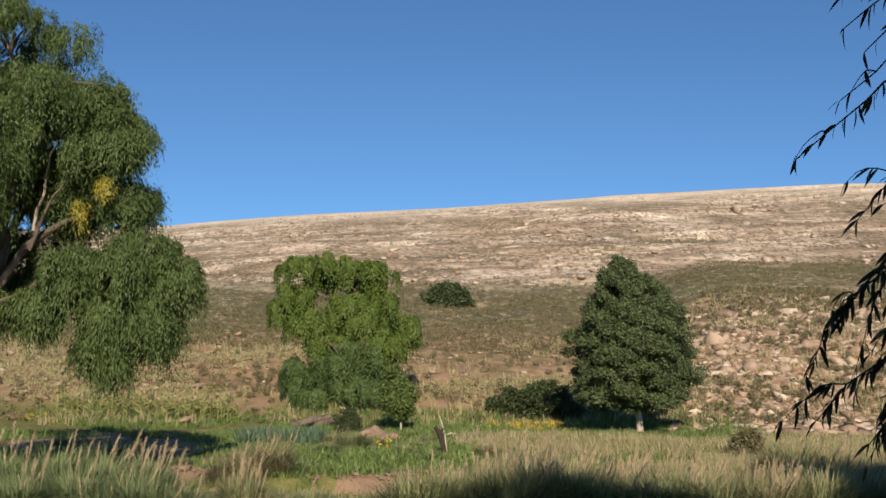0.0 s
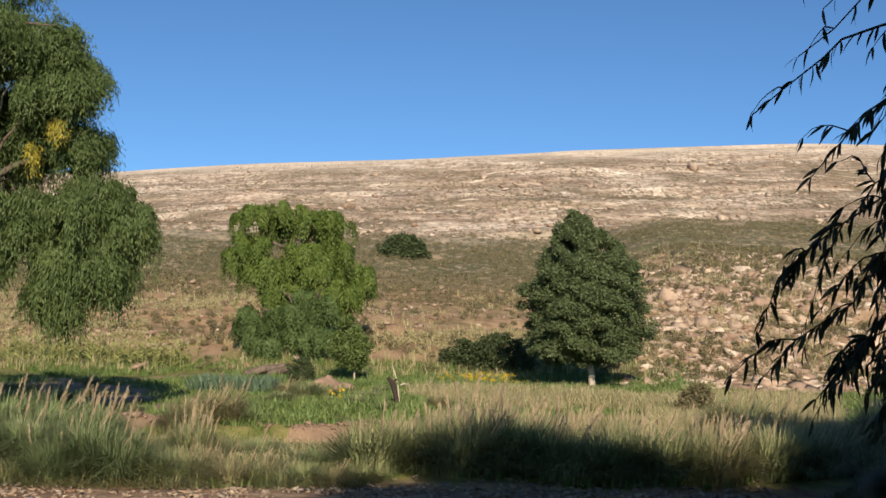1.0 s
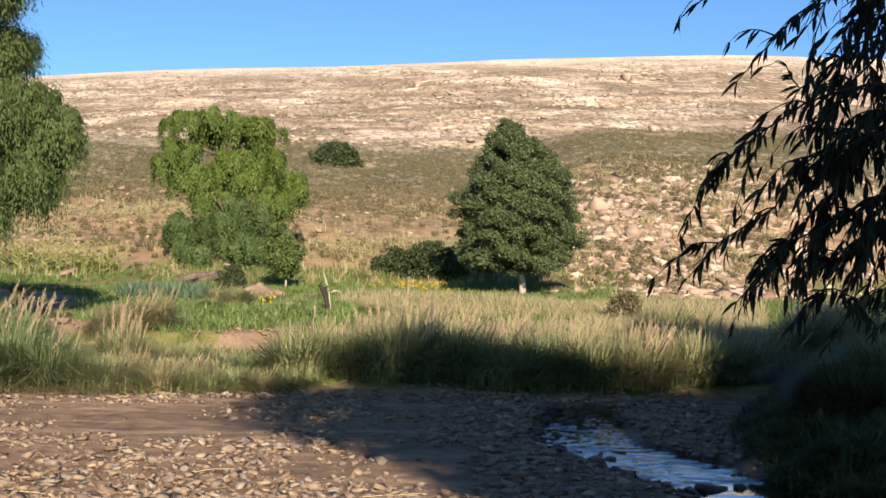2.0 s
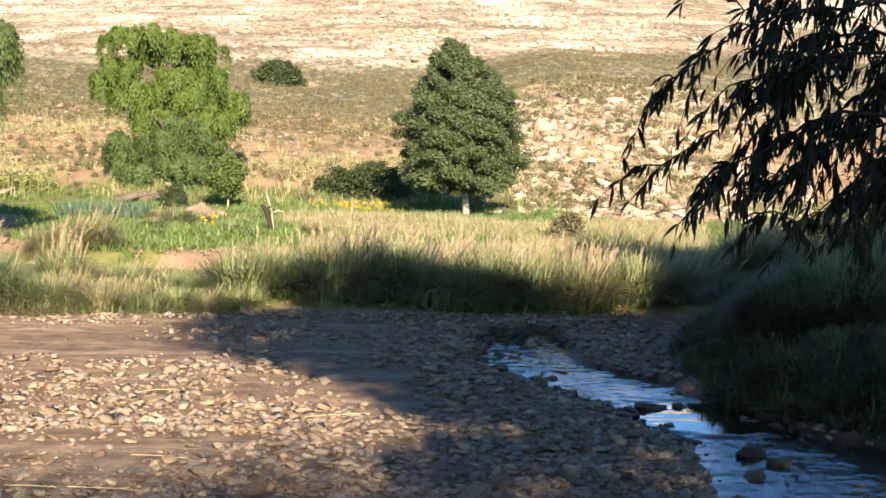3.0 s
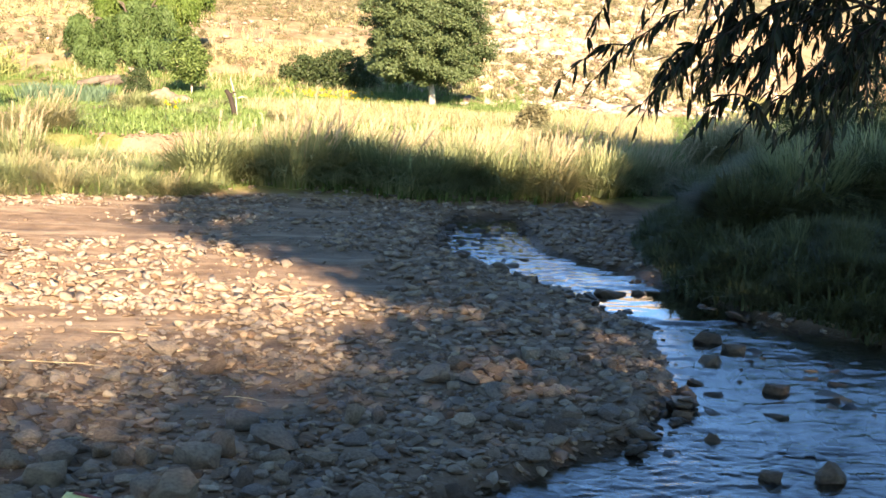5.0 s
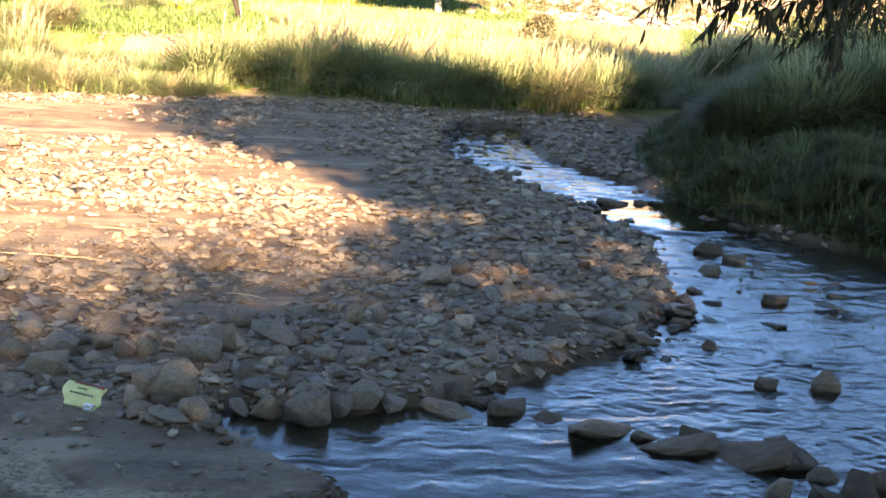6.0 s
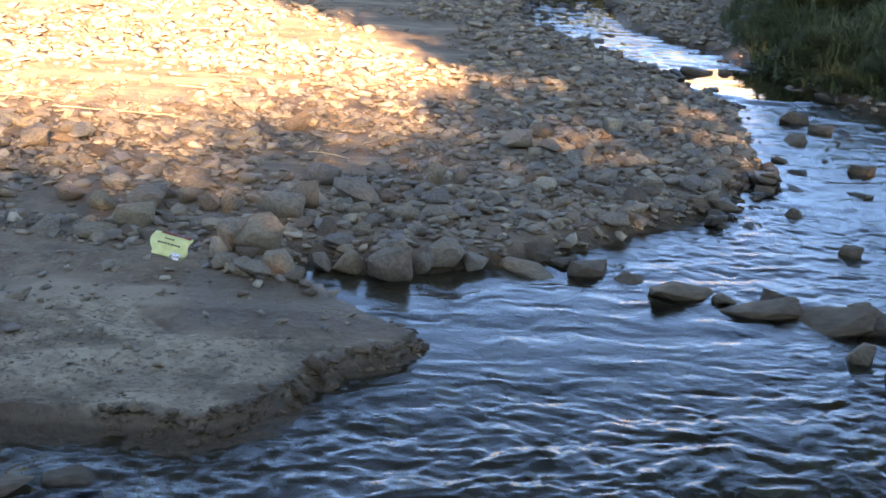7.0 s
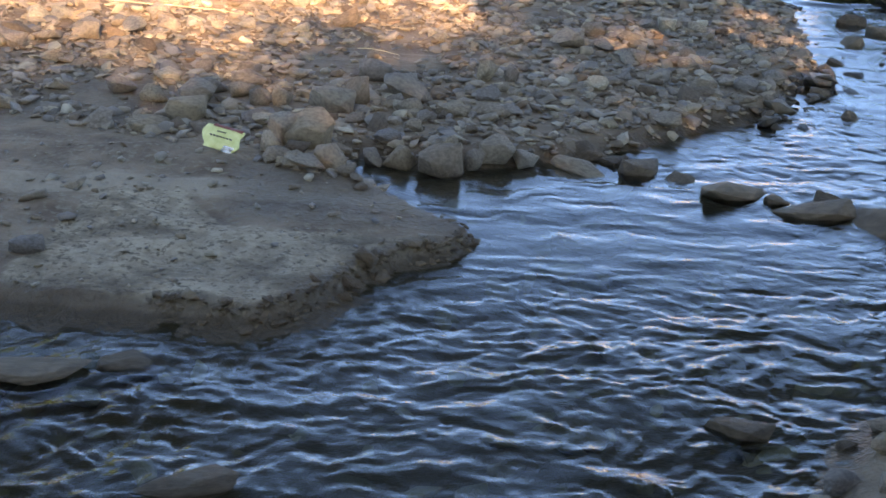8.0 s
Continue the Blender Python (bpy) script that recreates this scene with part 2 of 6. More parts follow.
BOULDER = rock_material("boulder", [(0.0, (0.33, 0.24, 0.175)), (0.35, (0.44, 0.33, 0.24)), (0.7, (0.53, 0.42, 0.315)), (1.0, (0.62, 0.50, 0.385))], 2.4, 0.9, False)
SCREE = rock_material("scree", [(0.0, (0.25, 0.175, 0.125)), (0.4, (0.36, 0.275, 0.205)), (0.8, (0.47, 0.385, 0.30)), (1.0, (0.60, 0.51, 0.41))], 3.0, 0.9, True)
WILLOW_LIGHT = leaf_material("willow_leaf_light", (0.045, 0.085, 0.014), (0.125, 0.190, 0.042), (0.22, 0.26, 0.06))
WILLOW_DARK = leaf_material("willow_leaf_dark", (0.034, 0.068, 0.020), (0.108, 0.172, 0.056))
WILLOW_BIG = leaf_material("willow_leaf_big", (0.038, 0.072, 0.020), (0.120, 0.180, 0.062), (0.20, 0.24, 0.075), 0.3)
WILLOW_GOLD = leaf_material("willow_leaf_gold", (0.22, 0.21, 0.035), (0.42, 0.37, 0.06))
# the hanging branches' shade is put into these near-black leaf colours
WILLOW_NEAR_SHADED = leaf_material("willow_leaf_near_shaded", (0.012, 0.018, 0.008), (0.026, 0.038, 0.014), None, 0.12, 0.55)
# paler, more translucent leaves for the unseen crowns, to warm and brighten their shade
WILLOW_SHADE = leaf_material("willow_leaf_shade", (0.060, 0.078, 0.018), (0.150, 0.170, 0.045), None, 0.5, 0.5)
POPLAR = leaf_material("poplar_leaf", (0.036, 0.062, 0.024), (0.118, 0.162, 0.070))
SHRUB = leaf_material("shrub_leaf", (0.026, 0.048, 0.018), (0.070, 0.100, 0.040))
SCRUB = leaf_material("scrub_leaf", (0.085, 0.085, 0.042), (0.19, 0.17, 0.092), (0.30, 0.245, 0.135), 0.2)
BLADE = leaf_material("tussock_blade", (0.150, 0.185, 0.085), (0.310, 0.350, 0.175), (0.52, 0.46, 0.27), 0.34)
BLADE_BLUE = leaf_material("tussock_blade_blue", (0.120, 0.175, 0.080), (0.26, 0.33, 0.16), (0.38, 0.40, 0.22), 0.34)
# darker copy of the tussock blade, with the far bank's shade in its colour
BANK_BLADE_SHADED = leaf_material("bank_blade_shaded", (0.052, 0.064, 0.027), (0.125, 0.142, 0.062), (0.30, 0.27, 0.15), 0.28)
BLADE_DRY = leaf_material("tussock_blade_dry", (0.14, 0.152, 0.075), (0.37, 0.345, 0.19), (0.54, 0.47, 0.29))
GRASS = leaf_material("meadow_blade", (0.075, 0.130, 0.034), (0.180, 0.265, 0.085), (0.40, 0.40, 0.19))
STRAW = leaf_material("straw_blade", (0.27, 0.255, 0.125), (0.48, 0.44, 0.255), (0.60, 0.54, 0.35), 0.35)
PLUME = leaf_material("plume", (0.40, 0.32, 0.20), (0.56, 0.48, 0.33), (0.68, 0.60, 0.44), 0.45)
MAIZE = leaf_material("maize_leaf", (0.16, 0.20, 0.055), (0.33, 0.35, 0.135), (0.50, 0.46, 0.24))
LEEK = leaf_material("leek_leaf", (0.055, 0.11, 0.065), (0.12, 0.19, 0.12))
FLOWER = leaf_material("flower", (0.55, 0.36, 0.01), (0.75, 0.52, 0.02))
BARK = bark_material("bark", (0.055, 0.042, 0.032), (0.17, 0.135, 0.105))
PALE_BARK = bark_material("pale_bark", (0.30, 0.26, 0.20), (0.52, 0.47, 0.39))
# bark darkened so that the hanging twigs' shade lies in its colour
TWIG_SHADED = bark_material("twig_bark_shaded", (0.018, 0.013, 0.010), (0.045, 0.032, 0.023))
CANE = plain_material("dry_cane", (0.45, 0.35, 0.18), (0.62, 0.52, 0.31), 12)
EARTH = plain_material("red_earth", (0.19, 0.13, 0.092), (0.31, 0.225, 0.16), 5, 0.95, 0.8)


# ---- building helpers ----
RNG = np.random.default_rng(7)
_LATTICE = np.random.default_rng(3).random((256, 256))


def vnoise(x, y, scale=1.0, octaves=4, seed=0):
    """Smooth lattice noise, 0..1, on arrays."""
    x, y = np.asarray(x, float) * scale + 37.7 * seed + 1000, np.asarray(y, float) * scale + 91.3 * seed + 1000
    total, amp, norm = 0.0, 1.0, 0.0
    for _ in range(octaves):
        xi, yi = np.floor(x).astype(int), np.floor(y).astype(int)
        fx, fy = x - xi, y - yi
        fx, fy = fx * fx * (3 - 2 * fx), fy * fy * (3 - 2 * fy)
        a, b = _LATTICE[xi % 256, yi % 256], _LATTICE[(xi + 1) % 256, yi % 256]
        c, d = _LATTICE[xi % 256, (yi + 1) % 256], _LATTICE[(xi + 1) % 256, (yi + 1) % 256]
        total = total + amp * ((a * (1 - fx) + b * fx) * (1 - fy) + (c * (1 - fx) + d * fx) * fy)
        norm, amp, x, y = norm + amp, amp * 0.5, x * 2.03 + 11, y * 2.03 + 5
    return total / norm


def smooth(a, b, x):
    t = np.clip((np.asarray(x, float) - a) / (b - a), 0, 1)
    return t * t * (3 - 2 * t)


def quick_mesh(name, V, F, material, shade=False):
    V, F = np.ascontiguousarray(V, np.float32), np.ascontiguousarray(F, np.int32)
    me = bpy.data.meshes.new(name)
    m, k = F.shape
    me.vertices.add(len(V))
    me.vertices.foreach_set("co", V.ravel())
    me.loops.add(m * k)
    me.loops.foreach_set("vertex_index", F.ravel())
    me.polygons.add(m)
    me.polygons.foreach_set("loop_start", np.arange(0, m * k, k, dtype=np.int32))
    me.update(calc_edges=True)
    if shade:
        me.polygons.foreach_set("use_smooth", np.ones(m, bool))
    me.materials.append(material)
    return me


def part(name, me, parent, label="", at=None):
    ob = new(name, me)
    ob.parent = parent
    if at is not None:
        ob.matrix_basis = at
    if label:
        ob["label"] = label
    return ob


def joined(pieces):
    """Several (V, F) of the same face size as one."""
    V, F, n = [], [], 0
    for v, f in pieces:
        V.append(v), F.append(f + n)
        n += len(v)
    return np.concatenate(V), np.concatenate(F)


def strewn(template, places, turns):
    """Copies of one (V, F) at the places (n,3), each with its 3x3 matrix."""
    v, f = template
    V = np.einsum("nij,vj->nvi", turns, v) + places[:, None, :]
    F = f[None] + (np.arange(len(places)) * len(v))[:, None, None]
    return V.reshape(-1, 3), F.reshape(-1, f.shape[1])


def spin(angles, sx=1.0, sy=1.0, sz=1.0):
    """Matrices that scale and then turn about z."""
    a = np.asarray(angles, float)
    M = np.zeros((len(a), 3, 3))
    M[:, 0, 0], M[:, 0, 1], M[:, 1, 0], M[:, 1, 1], M[:, 2, 2] = np.cos(a) * sx, -np.sin(a) * sy, np.sin(a) * sx, np.cos(a) * sy, sz
    return M


def tipped(n, amount, rng):
    """Random small tilts as 3x3 matrices."""
    out = np.zeros((n, 3, 3))
    for i in range(n):
        out[i] = Euler((rng.normal(0, amount), rng.normal(0, amount), 0)).to_matrix()
    return out


def ball(level):
    bm = bmesh.new()
    bmesh.ops.create_icosphere(bm, subdivisions=level, radius=1)
    V = np.array([v.co for v in bm.verts])
    F = np.array([[v.index for v in f.verts] for f in bm.faces])
    bm.free()
    return V / np.linalg.norm(V, axis=1)[:, None], F


BALLS = {k: ball(k) for k in (1, 2, 3, 4)}


def stone(seed, level, long=1.0):
    """An angular cobble: the hull of scattered corners with worn edges; about 1 across."""
    rng = np.random.default_rng(seed)
    n = {1: 9, 2: 11, 3: 13}[level]
    d = rng.normal(size=(n * 5, 3))
    d /= np.linalg.norm(d, axis=1)[:, None]
    keep = [0]
    for i in range(1, len(d)):
        if len(keep) < n and np.min(np.linalg.norm(d[keep] - d[i], axis=1)) > 0.52:
            keep.append(i)
    d = d[keep]
    box = d / (np.sum(np.abs(d) ** 3.6, axis=1) ** (1 / 3.6))[:, None]
    P = box * rng.uniform(0.72, 1.12, len(d))[:, None]
    bm = bmesh.new()
    for p in P:
        bm.verts.new(p)
    out = bmesh.ops.convex_hull(bm, input=bm.verts[:])
    loose = [g for g in out["geom_interior"] + out["geom_unused"] if isinstance(g, bmesh.types.BMVert)]
    bmesh.ops.delete(bm, geom=list(set(loose)), context="VERTS")
    bmesh.ops.dissolve_limit(bm, angle_limit=0.16, verts=bm.verts[:], edges=bm.edges[:])
    if level > 1:
        bmesh.ops.bevel(bm, geom=bm.edges[:], offset=0.055 if level == 3 else 0.045, segments=2 if level == 3 else 1, profile=0.5, affect="EDGES", clamp_overlap=True)
    bmesh.ops.triangulate(bm, faces=bm.faces[:])
    bmesh.ops.recalc_face_normals(bm, faces=bm.faces[:])
    bm.verts.index_update()
    V = np.array([v.co for v in bm.verts])
    F = np.array([[v.index for v in f.verts] for f in bm.faces])
    bm.free()
    V = V - (V.max(0) + V.min(0)) / 2
    return V / (V.max(0) - V.min(0)), F


def tube(points, radii, sides=6):
    """A tapered, bent limb as quads, closed at the tip by its thinness."""
    P, R = np.asarray(points, float), np.asarray(radii, float)
    T = np.gradient(P, axis=0)
    T /= np.linalg.norm(T, axis=1)[:, None] + 1e-9
    ref = np.array([0.31, 0.2, 0.93]) if abs(T[0, 2]) < 0.8 else np.array([1.0, 0.1, 0.0])
    A = np.cross(T, ref)
    A /= np.linalg.norm(A, axis=1)[:, None] + 1e-9
    B = np.cross(T, A)
    ang = np.linspace(0, 2 * np.pi, sides, endpoint=False)
    V = P[:, None] + R[:, None, None] * (np.cos(ang)[None, :, None] * A[:, None] + np.sin(ang)[None, :, None] * B[:, None])
    i, j = np.meshgrid(np.arange(len(P) - 1), np.arange(sides), indexing="ij")
    j2 = (j + 1) % sides
    F = np.stack([i * sides + j, i * sides + j2, (i + 1) * sides + j2, (i + 1) * sides + j], -1).reshape(-1, 4)
    return V.reshape(-1, 3), F


def bent(a, b, sag, rng, n=7, wobble=0.05):
    """Points from a to b that bow by sag (up when positive), a little crooked."""
    a, b = np.asarray(a, float), np.asarray(b, float)
    s = np.linspace(0, 1, n)[:, None]
    P = a + (b - a) * s
    P[:, 2] += sag * 4 * (s * (1 - s))[:, 0]
    L = np.linalg.norm(b - a)
    P[1:-1] += rng.normal(0, wobble * L / 3, (n - 2, 3))
    return P


def leaves(P, U, length, width, rng, facing=None):
    """Leaf blades from their stalk's place P along U, as diamonds; facing: the way their upper sides look."""
    n = len(P)
    if facing is not None:
        facing = facing / (np.linalg.norm(facing, axis=1)[:, None] + 1e-9)
        U = U - facing * np.sum(U * facing, axis=1)[:, None] * 0.8
    U = U / (np.linalg.norm(U, axis=1)[:, None] + 1e-9)
    S = np.cross(U, rng.normal(size=(n, 3)) if facing is None else facing)
    S /= np.linalg.norm(S, axis=1)[:, None] + 1e-9
    l, w = (length * rng.uniform(0.7, 1.25, n))[:, None], (width * rng.uniform(0.7, 1.25, n))[:, None]
    V = np.stack([P, P + U * l * 0.4 + S * w * 0.5, P + U * l, P + U * l * 0.45 - S * w * 0.5], 1)
    return V.reshape(-1, 3), (np.arange(n)[:, None] * 4 + np.arange(4)[None])


def shell_points(lobes, per, rng, upper=-0.35):
    """Places and outward ways on the shells of ellipsoid lobes (x, y, z, rx, ry, rz)."""
    P, O = [], []
    area = [(l[3] * l[5]) for l in lobes]
    for l, a in zip(lobes, area):
        n = max(4, int(per * a / sum(area)))
        d = rng.normal(size=(n * 3, 3))
        d /= np.linalg.norm(d, axis=1)[:, None]
        d = d[d[:, 2] > upper][:n]
        r = rng.uniform(0.55, 1.08, len(d))[:, None]
        P.append(np.array(l[:3]) + d * r * np.array(l[3:])), O.append(d)
    return np.concatenate(P), np.concatenate(O)


def knots(lobes, each, share, rng):
    """Smaller lobes over the upper sides of large ones, so that a crown falls into separate heads of foliage."""
    out = []
    for l in lobes:
        l = np.asarray(l, float)
        for _ in range(each):
            d = rng.normal(size=3)
            d /= np.linalg.norm(d)
            d[2] = d[2] * 0.85 + 0.12
            out.append(tuple(l[:3] + d * l[3:] * rng.uniform(0.45, 0.84)) + tuple(l[3:] * share * rng.uniform(0.7, 1.25)))
    return out


def weeping(lobes, strands, per_strand, drop, length, width, rng, out=0.25, tassel=0.15, together=34, wild=0.42, ragged=0.0):
    """Foliage of a weeping willow: strands that arch out of the lobes and hang, set with narrow leaves."""
    A, O = shell_points(lobes, max(6, strands // together), rng, -0.3)
    k = len(A)
    L = np.repeat(drop * rng.uniform(0.5, 1.2, k), together)
    A, O = np.repeat(A, together, 0), np.repeat(O, together, 0)
    n = len(A)
    off = rng.normal(0, 1, (n, 3))
    off /= np.maximum(np.linalg.norm(off, axis=1)[:, None], 0.6)
    near = np.linalg.norm(off[:, :2], axis=1)
    A = A + off * tassel * np.repeat(rng.uniform(0.7, 1.4, k), together)[:, None] * np.array([1, 1, 0.7])
    L = L * (1.1 - (0.75 - 0.25 * ragged) * near) * rng.uniform(0.6 - 0.3 * ragged, 1.15 + 0.15 * ragged, n)
    s = np.linspace(0.05, 1, per_strand)[None, :] * rng.uniform(0.9, 1.0, (n, 1))
    side = O.copy()
    side[:, 2] = 0
    P = A[:, None] + side[:, None] * (out * L[:, None] * (1 - (1 - s) ** 2))[:, :, None]
    P[:, :, 2] -= L[:, None] * (s ** 1.5) - 0.12 * L[:, None] * np.sin(np.pi * s)
    P += rng.normal(0, 0.026, P.shape)
    U = np.zeros_like(P)
    U[:, :, 2] = -1
    U += rng.normal(0, wild, P.shape) + side[:, None] * 0.25
    N = (0.5 * off + 0.7 * O + np.array([0, 0, 0.25]))[:, None] + rng.normal(0, 0.5, P.shape)
    return leaves(P.reshape(-1, 3), U.reshape(-1, 3), length, width, rng, N.reshape(-1, 3))


def clumped(centers, radii, per, length, width, rng, up=0.2):
    """Foliage in clumps: leaves round each centre, pointing outwards and up."""
    n = len(centers)
    d = rng.normal(size=(n, per, 3))
    d /= np.linalg.norm(d, axis=2)[:, :, None]
    r = rng.uniform(0.2, 1.0, (n, per, 1)) ** 0.6
    P = centers[:, None] + d * r * np.asarray(radii)[:, None, None] * np.array([1, 1, 0.75])
    U = d + rng.normal(0, 0.6, d.shape) + np.array([0, 0, up])
    N = d + np.array([0, 0, 0.35]) + rng.normal(0, 0.38, d.shape)
    return leaves(P.reshape(-1, 3), U.reshape(-1, 3), length, width, rng, N.reshape(-1, 3))


def blades(n, spread, height, width, lean, rng, segs=3):
    """Grass blades of a tuft that rise and arch outwards: strips of quads."""
    a = rng.uniform(0, 2 * np.pi, n)
    r = spread * np.sqrt(rng.random(n))
    out = np.stack([np.cos(a), np.sin(a), np.zeros(n)], 1)
    turn = a + rng.normal(0, 0.5, n)
    way = np.stack([np.cos(turn), np.sin(turn), np.zeros(n)], 1)
    across = np.stack([-np.sin(turn), np.cos(turn), np.zeros(n)], 1)
    h, ln = height * rng.uniform(0.5, 1.1, n), lean * rng.uniform(0.2, 1.3, n)
    s = np.linspace(0, 1, segs + 1)
    P = (out * r[:, None])[:, None] + way[:, None] * (ln[:, None] * s ** 2.2)[:, :, None]
    P[:, :, 2] = h[:, None] * (s - 0.62 * np.minimum(ln / height, 1.3)[:, None] * s ** 2.6)
    w = width * (1 - s ** 1.6 * 0.92)
    V = np.stack([P + across[:, None] * w[None, :, None], P - across[:, None] * w[None, :, None]], 2)
    base = (np.arange(n) * (segs + 1) * 2)[:, None, None] + (np.arange(segs) * 2)[None, :, None]
    F = base + np.array([0, 1, 3, 2])[None, None]
    return V.reshape(-1, 3), F.reshape(-1, 4)


# ---- the lie of the land ----
SHORE = np.array([(2.46, 14.1), (2.10, 12.95), (1.86, 11.7), (2.18, 10.6), (2.59, 9.4), (2.80, 8.15), (2.47, 6.8), (2.03, 6.0), (1.26, 5.35), (0.85, 5.06),
                  (0.37, 4.86), (0.02, 4.98), (0.06, 4.62), (0.46, 4.18), (0.38, 4.02), (0.26, 3.94), (0.12, 3.82), (0.02, 3.68), (-0.12, 3.52), (-0.26, 3.44), (-0.6, 3.47), (-0.92, 3.5), (-2.5, 3.72), (-6.0, 3.2),
                  (-6.0, 1.7), (-2.0, 1.75), (0.6, 1.8), (1.05, 2.3), (1.22, 2.72), (1.45, 2.98), (2.1, 3.35), (3.6, 4.0), (6.0, 5.2),
                  (7.0, 6.8), (4.6, 8.0), (3.85, 8.7), (3.66, 9.9), (3.36, 10.9), (2.88, 11.8), (3.04, 12.9), (3.12, 14.1)])


def shore_distance(x, y):
    """Metres to the waterline, negative in the water."""
    shape = np.shape(x)
    x, y = np.ravel(x) + 0.09 * (vnoise(np.ravel(x), np.ravel(y), 3.0, 3, 5) - 0.5), np.ravel(y) + 0.09 * (vnoise(np.ravel(x), np.ravel(y), 3.0, 3, 6) - 0.5)
    best, inside = np.full(len(x), 1e9), np.zeros(len(x), bool)
    for (ax, ay), (bx, by) in zip(SHORE, np.roll(SHORE, -1, 0)):
        dx, dy = bx - ax, by - ay
        t = np.clip(((x - ax) * dx + (y - ay) * dy) / (dx * dx + dy * dy), 0, 1)
        best = np.minimum(best, np.hypot(x - ax - t * dx, y - ay - t * dy))
        cross = ((ay > y) != (by > y)) & (x < dx * (y - ay) / (dy if dy else 1e-9) + ax)
        inside ^= cross
    return np.where(inside, -best, best).reshape(shape)


def bank_line(y):
    """x of the foot of the grassy far bank of the stream."""
    return np.interp(y, [7.4, 8.2, 8.9, 9.9, 11.0, 12.2, 13.5, 15.0, 18.0], [6.7, 4.4, 3.95, 3.62, 3.68, 3.95, 4.5, 5.4, 6.1])



def land(x, y):
    x, y = np.asarray(x, float), np.asarray(y, float)
    q = x / np.maximum(y, 20.0)
    ridge = np.interp(q, [-0.6, -0.207, -0.122, 0, 0.13, 0.22, 0.307, 0.6], [0.087, 0.1034, 0.1124, 0.1192, 0.1294, 0.135, 0.1393, 0.145])
    ys = [36, 39, 42, 48, 60, 78, 88, 115]
    mid = np.interp(y, ys, [0, 0.25, 0.9, 1.55, 2.9, 4.75, 5.8, 9.0])
    scree = np.interp(y, ys, [0, 0.35, 1.1, 2.6, 5.1, 7.0, 8.0, 11.0])
    low = mid + (scree - mid) * smooth(0.10, 0.22, q)
    top = 1.9 + y * np.interp(y, [115, 150, 190, 232], [0.062, 0.084, 0.104, 0.118]) * ridge / 0.118
    over = (1.9 + 232 * ridge) - 0.035 * np.maximum(y - 232, 0) * smooth(0, 60, y - 232) * np.where(y < 500, 1, 500 / np.maximum(y, 1))
    hill = np.where(y < 115, low, np.where(y < 232, np.maximum(top, 0), over))
    z = np.where(y > 36, hill, 0.0)
    # ledges of bedded rock, hummocks on the slopes
    z = z + smooth(95, 150, y) * (vnoise(x * 0.35, y, 0.09, 4, 1) - 0.5) * 2.6 * (1 - 0.75 * smooth(205, 232, y))
    step = 2.3
    lev = (z + 5.0 * vnoise(x, y, 0.02, 3, 18) - 0.02 * x) / step
    frac = lev - np.floor(lev)
    z = z + smooth(110, 140, y) * (1 - smooth(225, 240, y)) * 0.42 * step * (smooth(0.25, 0.75, frac) - frac) * smooth(0.35, 0.65, vnoise(x, y, 0.05, 3, 19))
    z = z + smooth(37, 43, y) * (1 - smooth(100, 140, y)) * ((vnoise(x, y, 0.25, 4, 2) - 0.5) * 0.9 + (vnoise(x, y, 1.3, 3, 3) - 0.5) * 0.25)
    # river bed, meadow, banks
    bed = 0.05 * (vnoise(x, y, 0.9, 4, 4) - 0.5) + 0.025 * (vnoise(x, y, 5.0, 3, 8) - 0.5)
    d = shore_distance(x, y)
    bed = np.where(d > 0, bed * smooth(0, 0.4, d) + (0.06 - 0.022 * smooth(5.0, 4.5, y) * smooth(0.9, 0.5, x)) * smooth(-0.012, 0.075 - 0.045 * smooth(5.1, 4.6, y) * smooth(0.9, 0.5, x), d) - 0.03, -0.03 - 0.11 * smooth(0, 0.45, -d) + 0.05 * (vnoise(x, y, 4.0, 3, 9) - 0.5) * smooth(0, 0.3, -d))
    rim = smooth(-0.015, 0.02, d + 0.03 * (vnoise(x, y, 14.0, 3, 34) - 0.5)) * smooth(5.1, 4.6, y) * smooth(0.9, 0.5, x)
    bed = bed + rim * (0.018 + 0.022 * (vnoise(x, y, 9.0, 3, 28) - 0.5) + 0.012 * (vnoise(x, y, 26.0, 2, 35) - 0.5))
    shelf = smooth(-0.34, 0.0, d) * smooth(-0.2, -0.35, x) * smooth(2.7, 2.85, y) * smooth(3.7, 3.5, y) * (d < 0)
    bed = np.maximum(bed, bed + shelf * (-0.055 - bed))
    turf = 0.10 * smooth(14.4, 15.3, y) + 0.16 * (vnoise(x, y, 0.35, 4, 10) - 0.5) * smooth(15, 20, y)
    lip = 18.9 + 1.1 * np.sin(x * 1.1 + 0.5) + 1.5 * (vnoise(x, y, 0.9, 3, 26) - 0.5)
    turf = turf + 0.24 * smooth(0, 0.3, y - lip) * smooth(-5.0, -3.8, x) * smooth(1.2, 0.3, x) * (1 - smooth(24, 31, y))
    z = np.where(y > 38, z, bed * (1 - smooth(14.9, 16, y)) + turf * (1 - smooth(34, 38, y)) + z)
    bank = smooth(0.0, 0.55, x - bank_line(y)) * smooth(6.9, 7.6, y) * (1 - smooth(20, 26, y))
    z = z + bank * (0.24 + 0.3 * smooth(0.5, 3, x - bank_line(y)))
    z = z + 0.28 * (1 - smooth(0.6, 1.9, y)) + 0.2 * smooth(0.0, 0.8, x - 1.3 - 0.9 * (y - 2.4)) * smooth(4.0, 3.0, y)
    return z


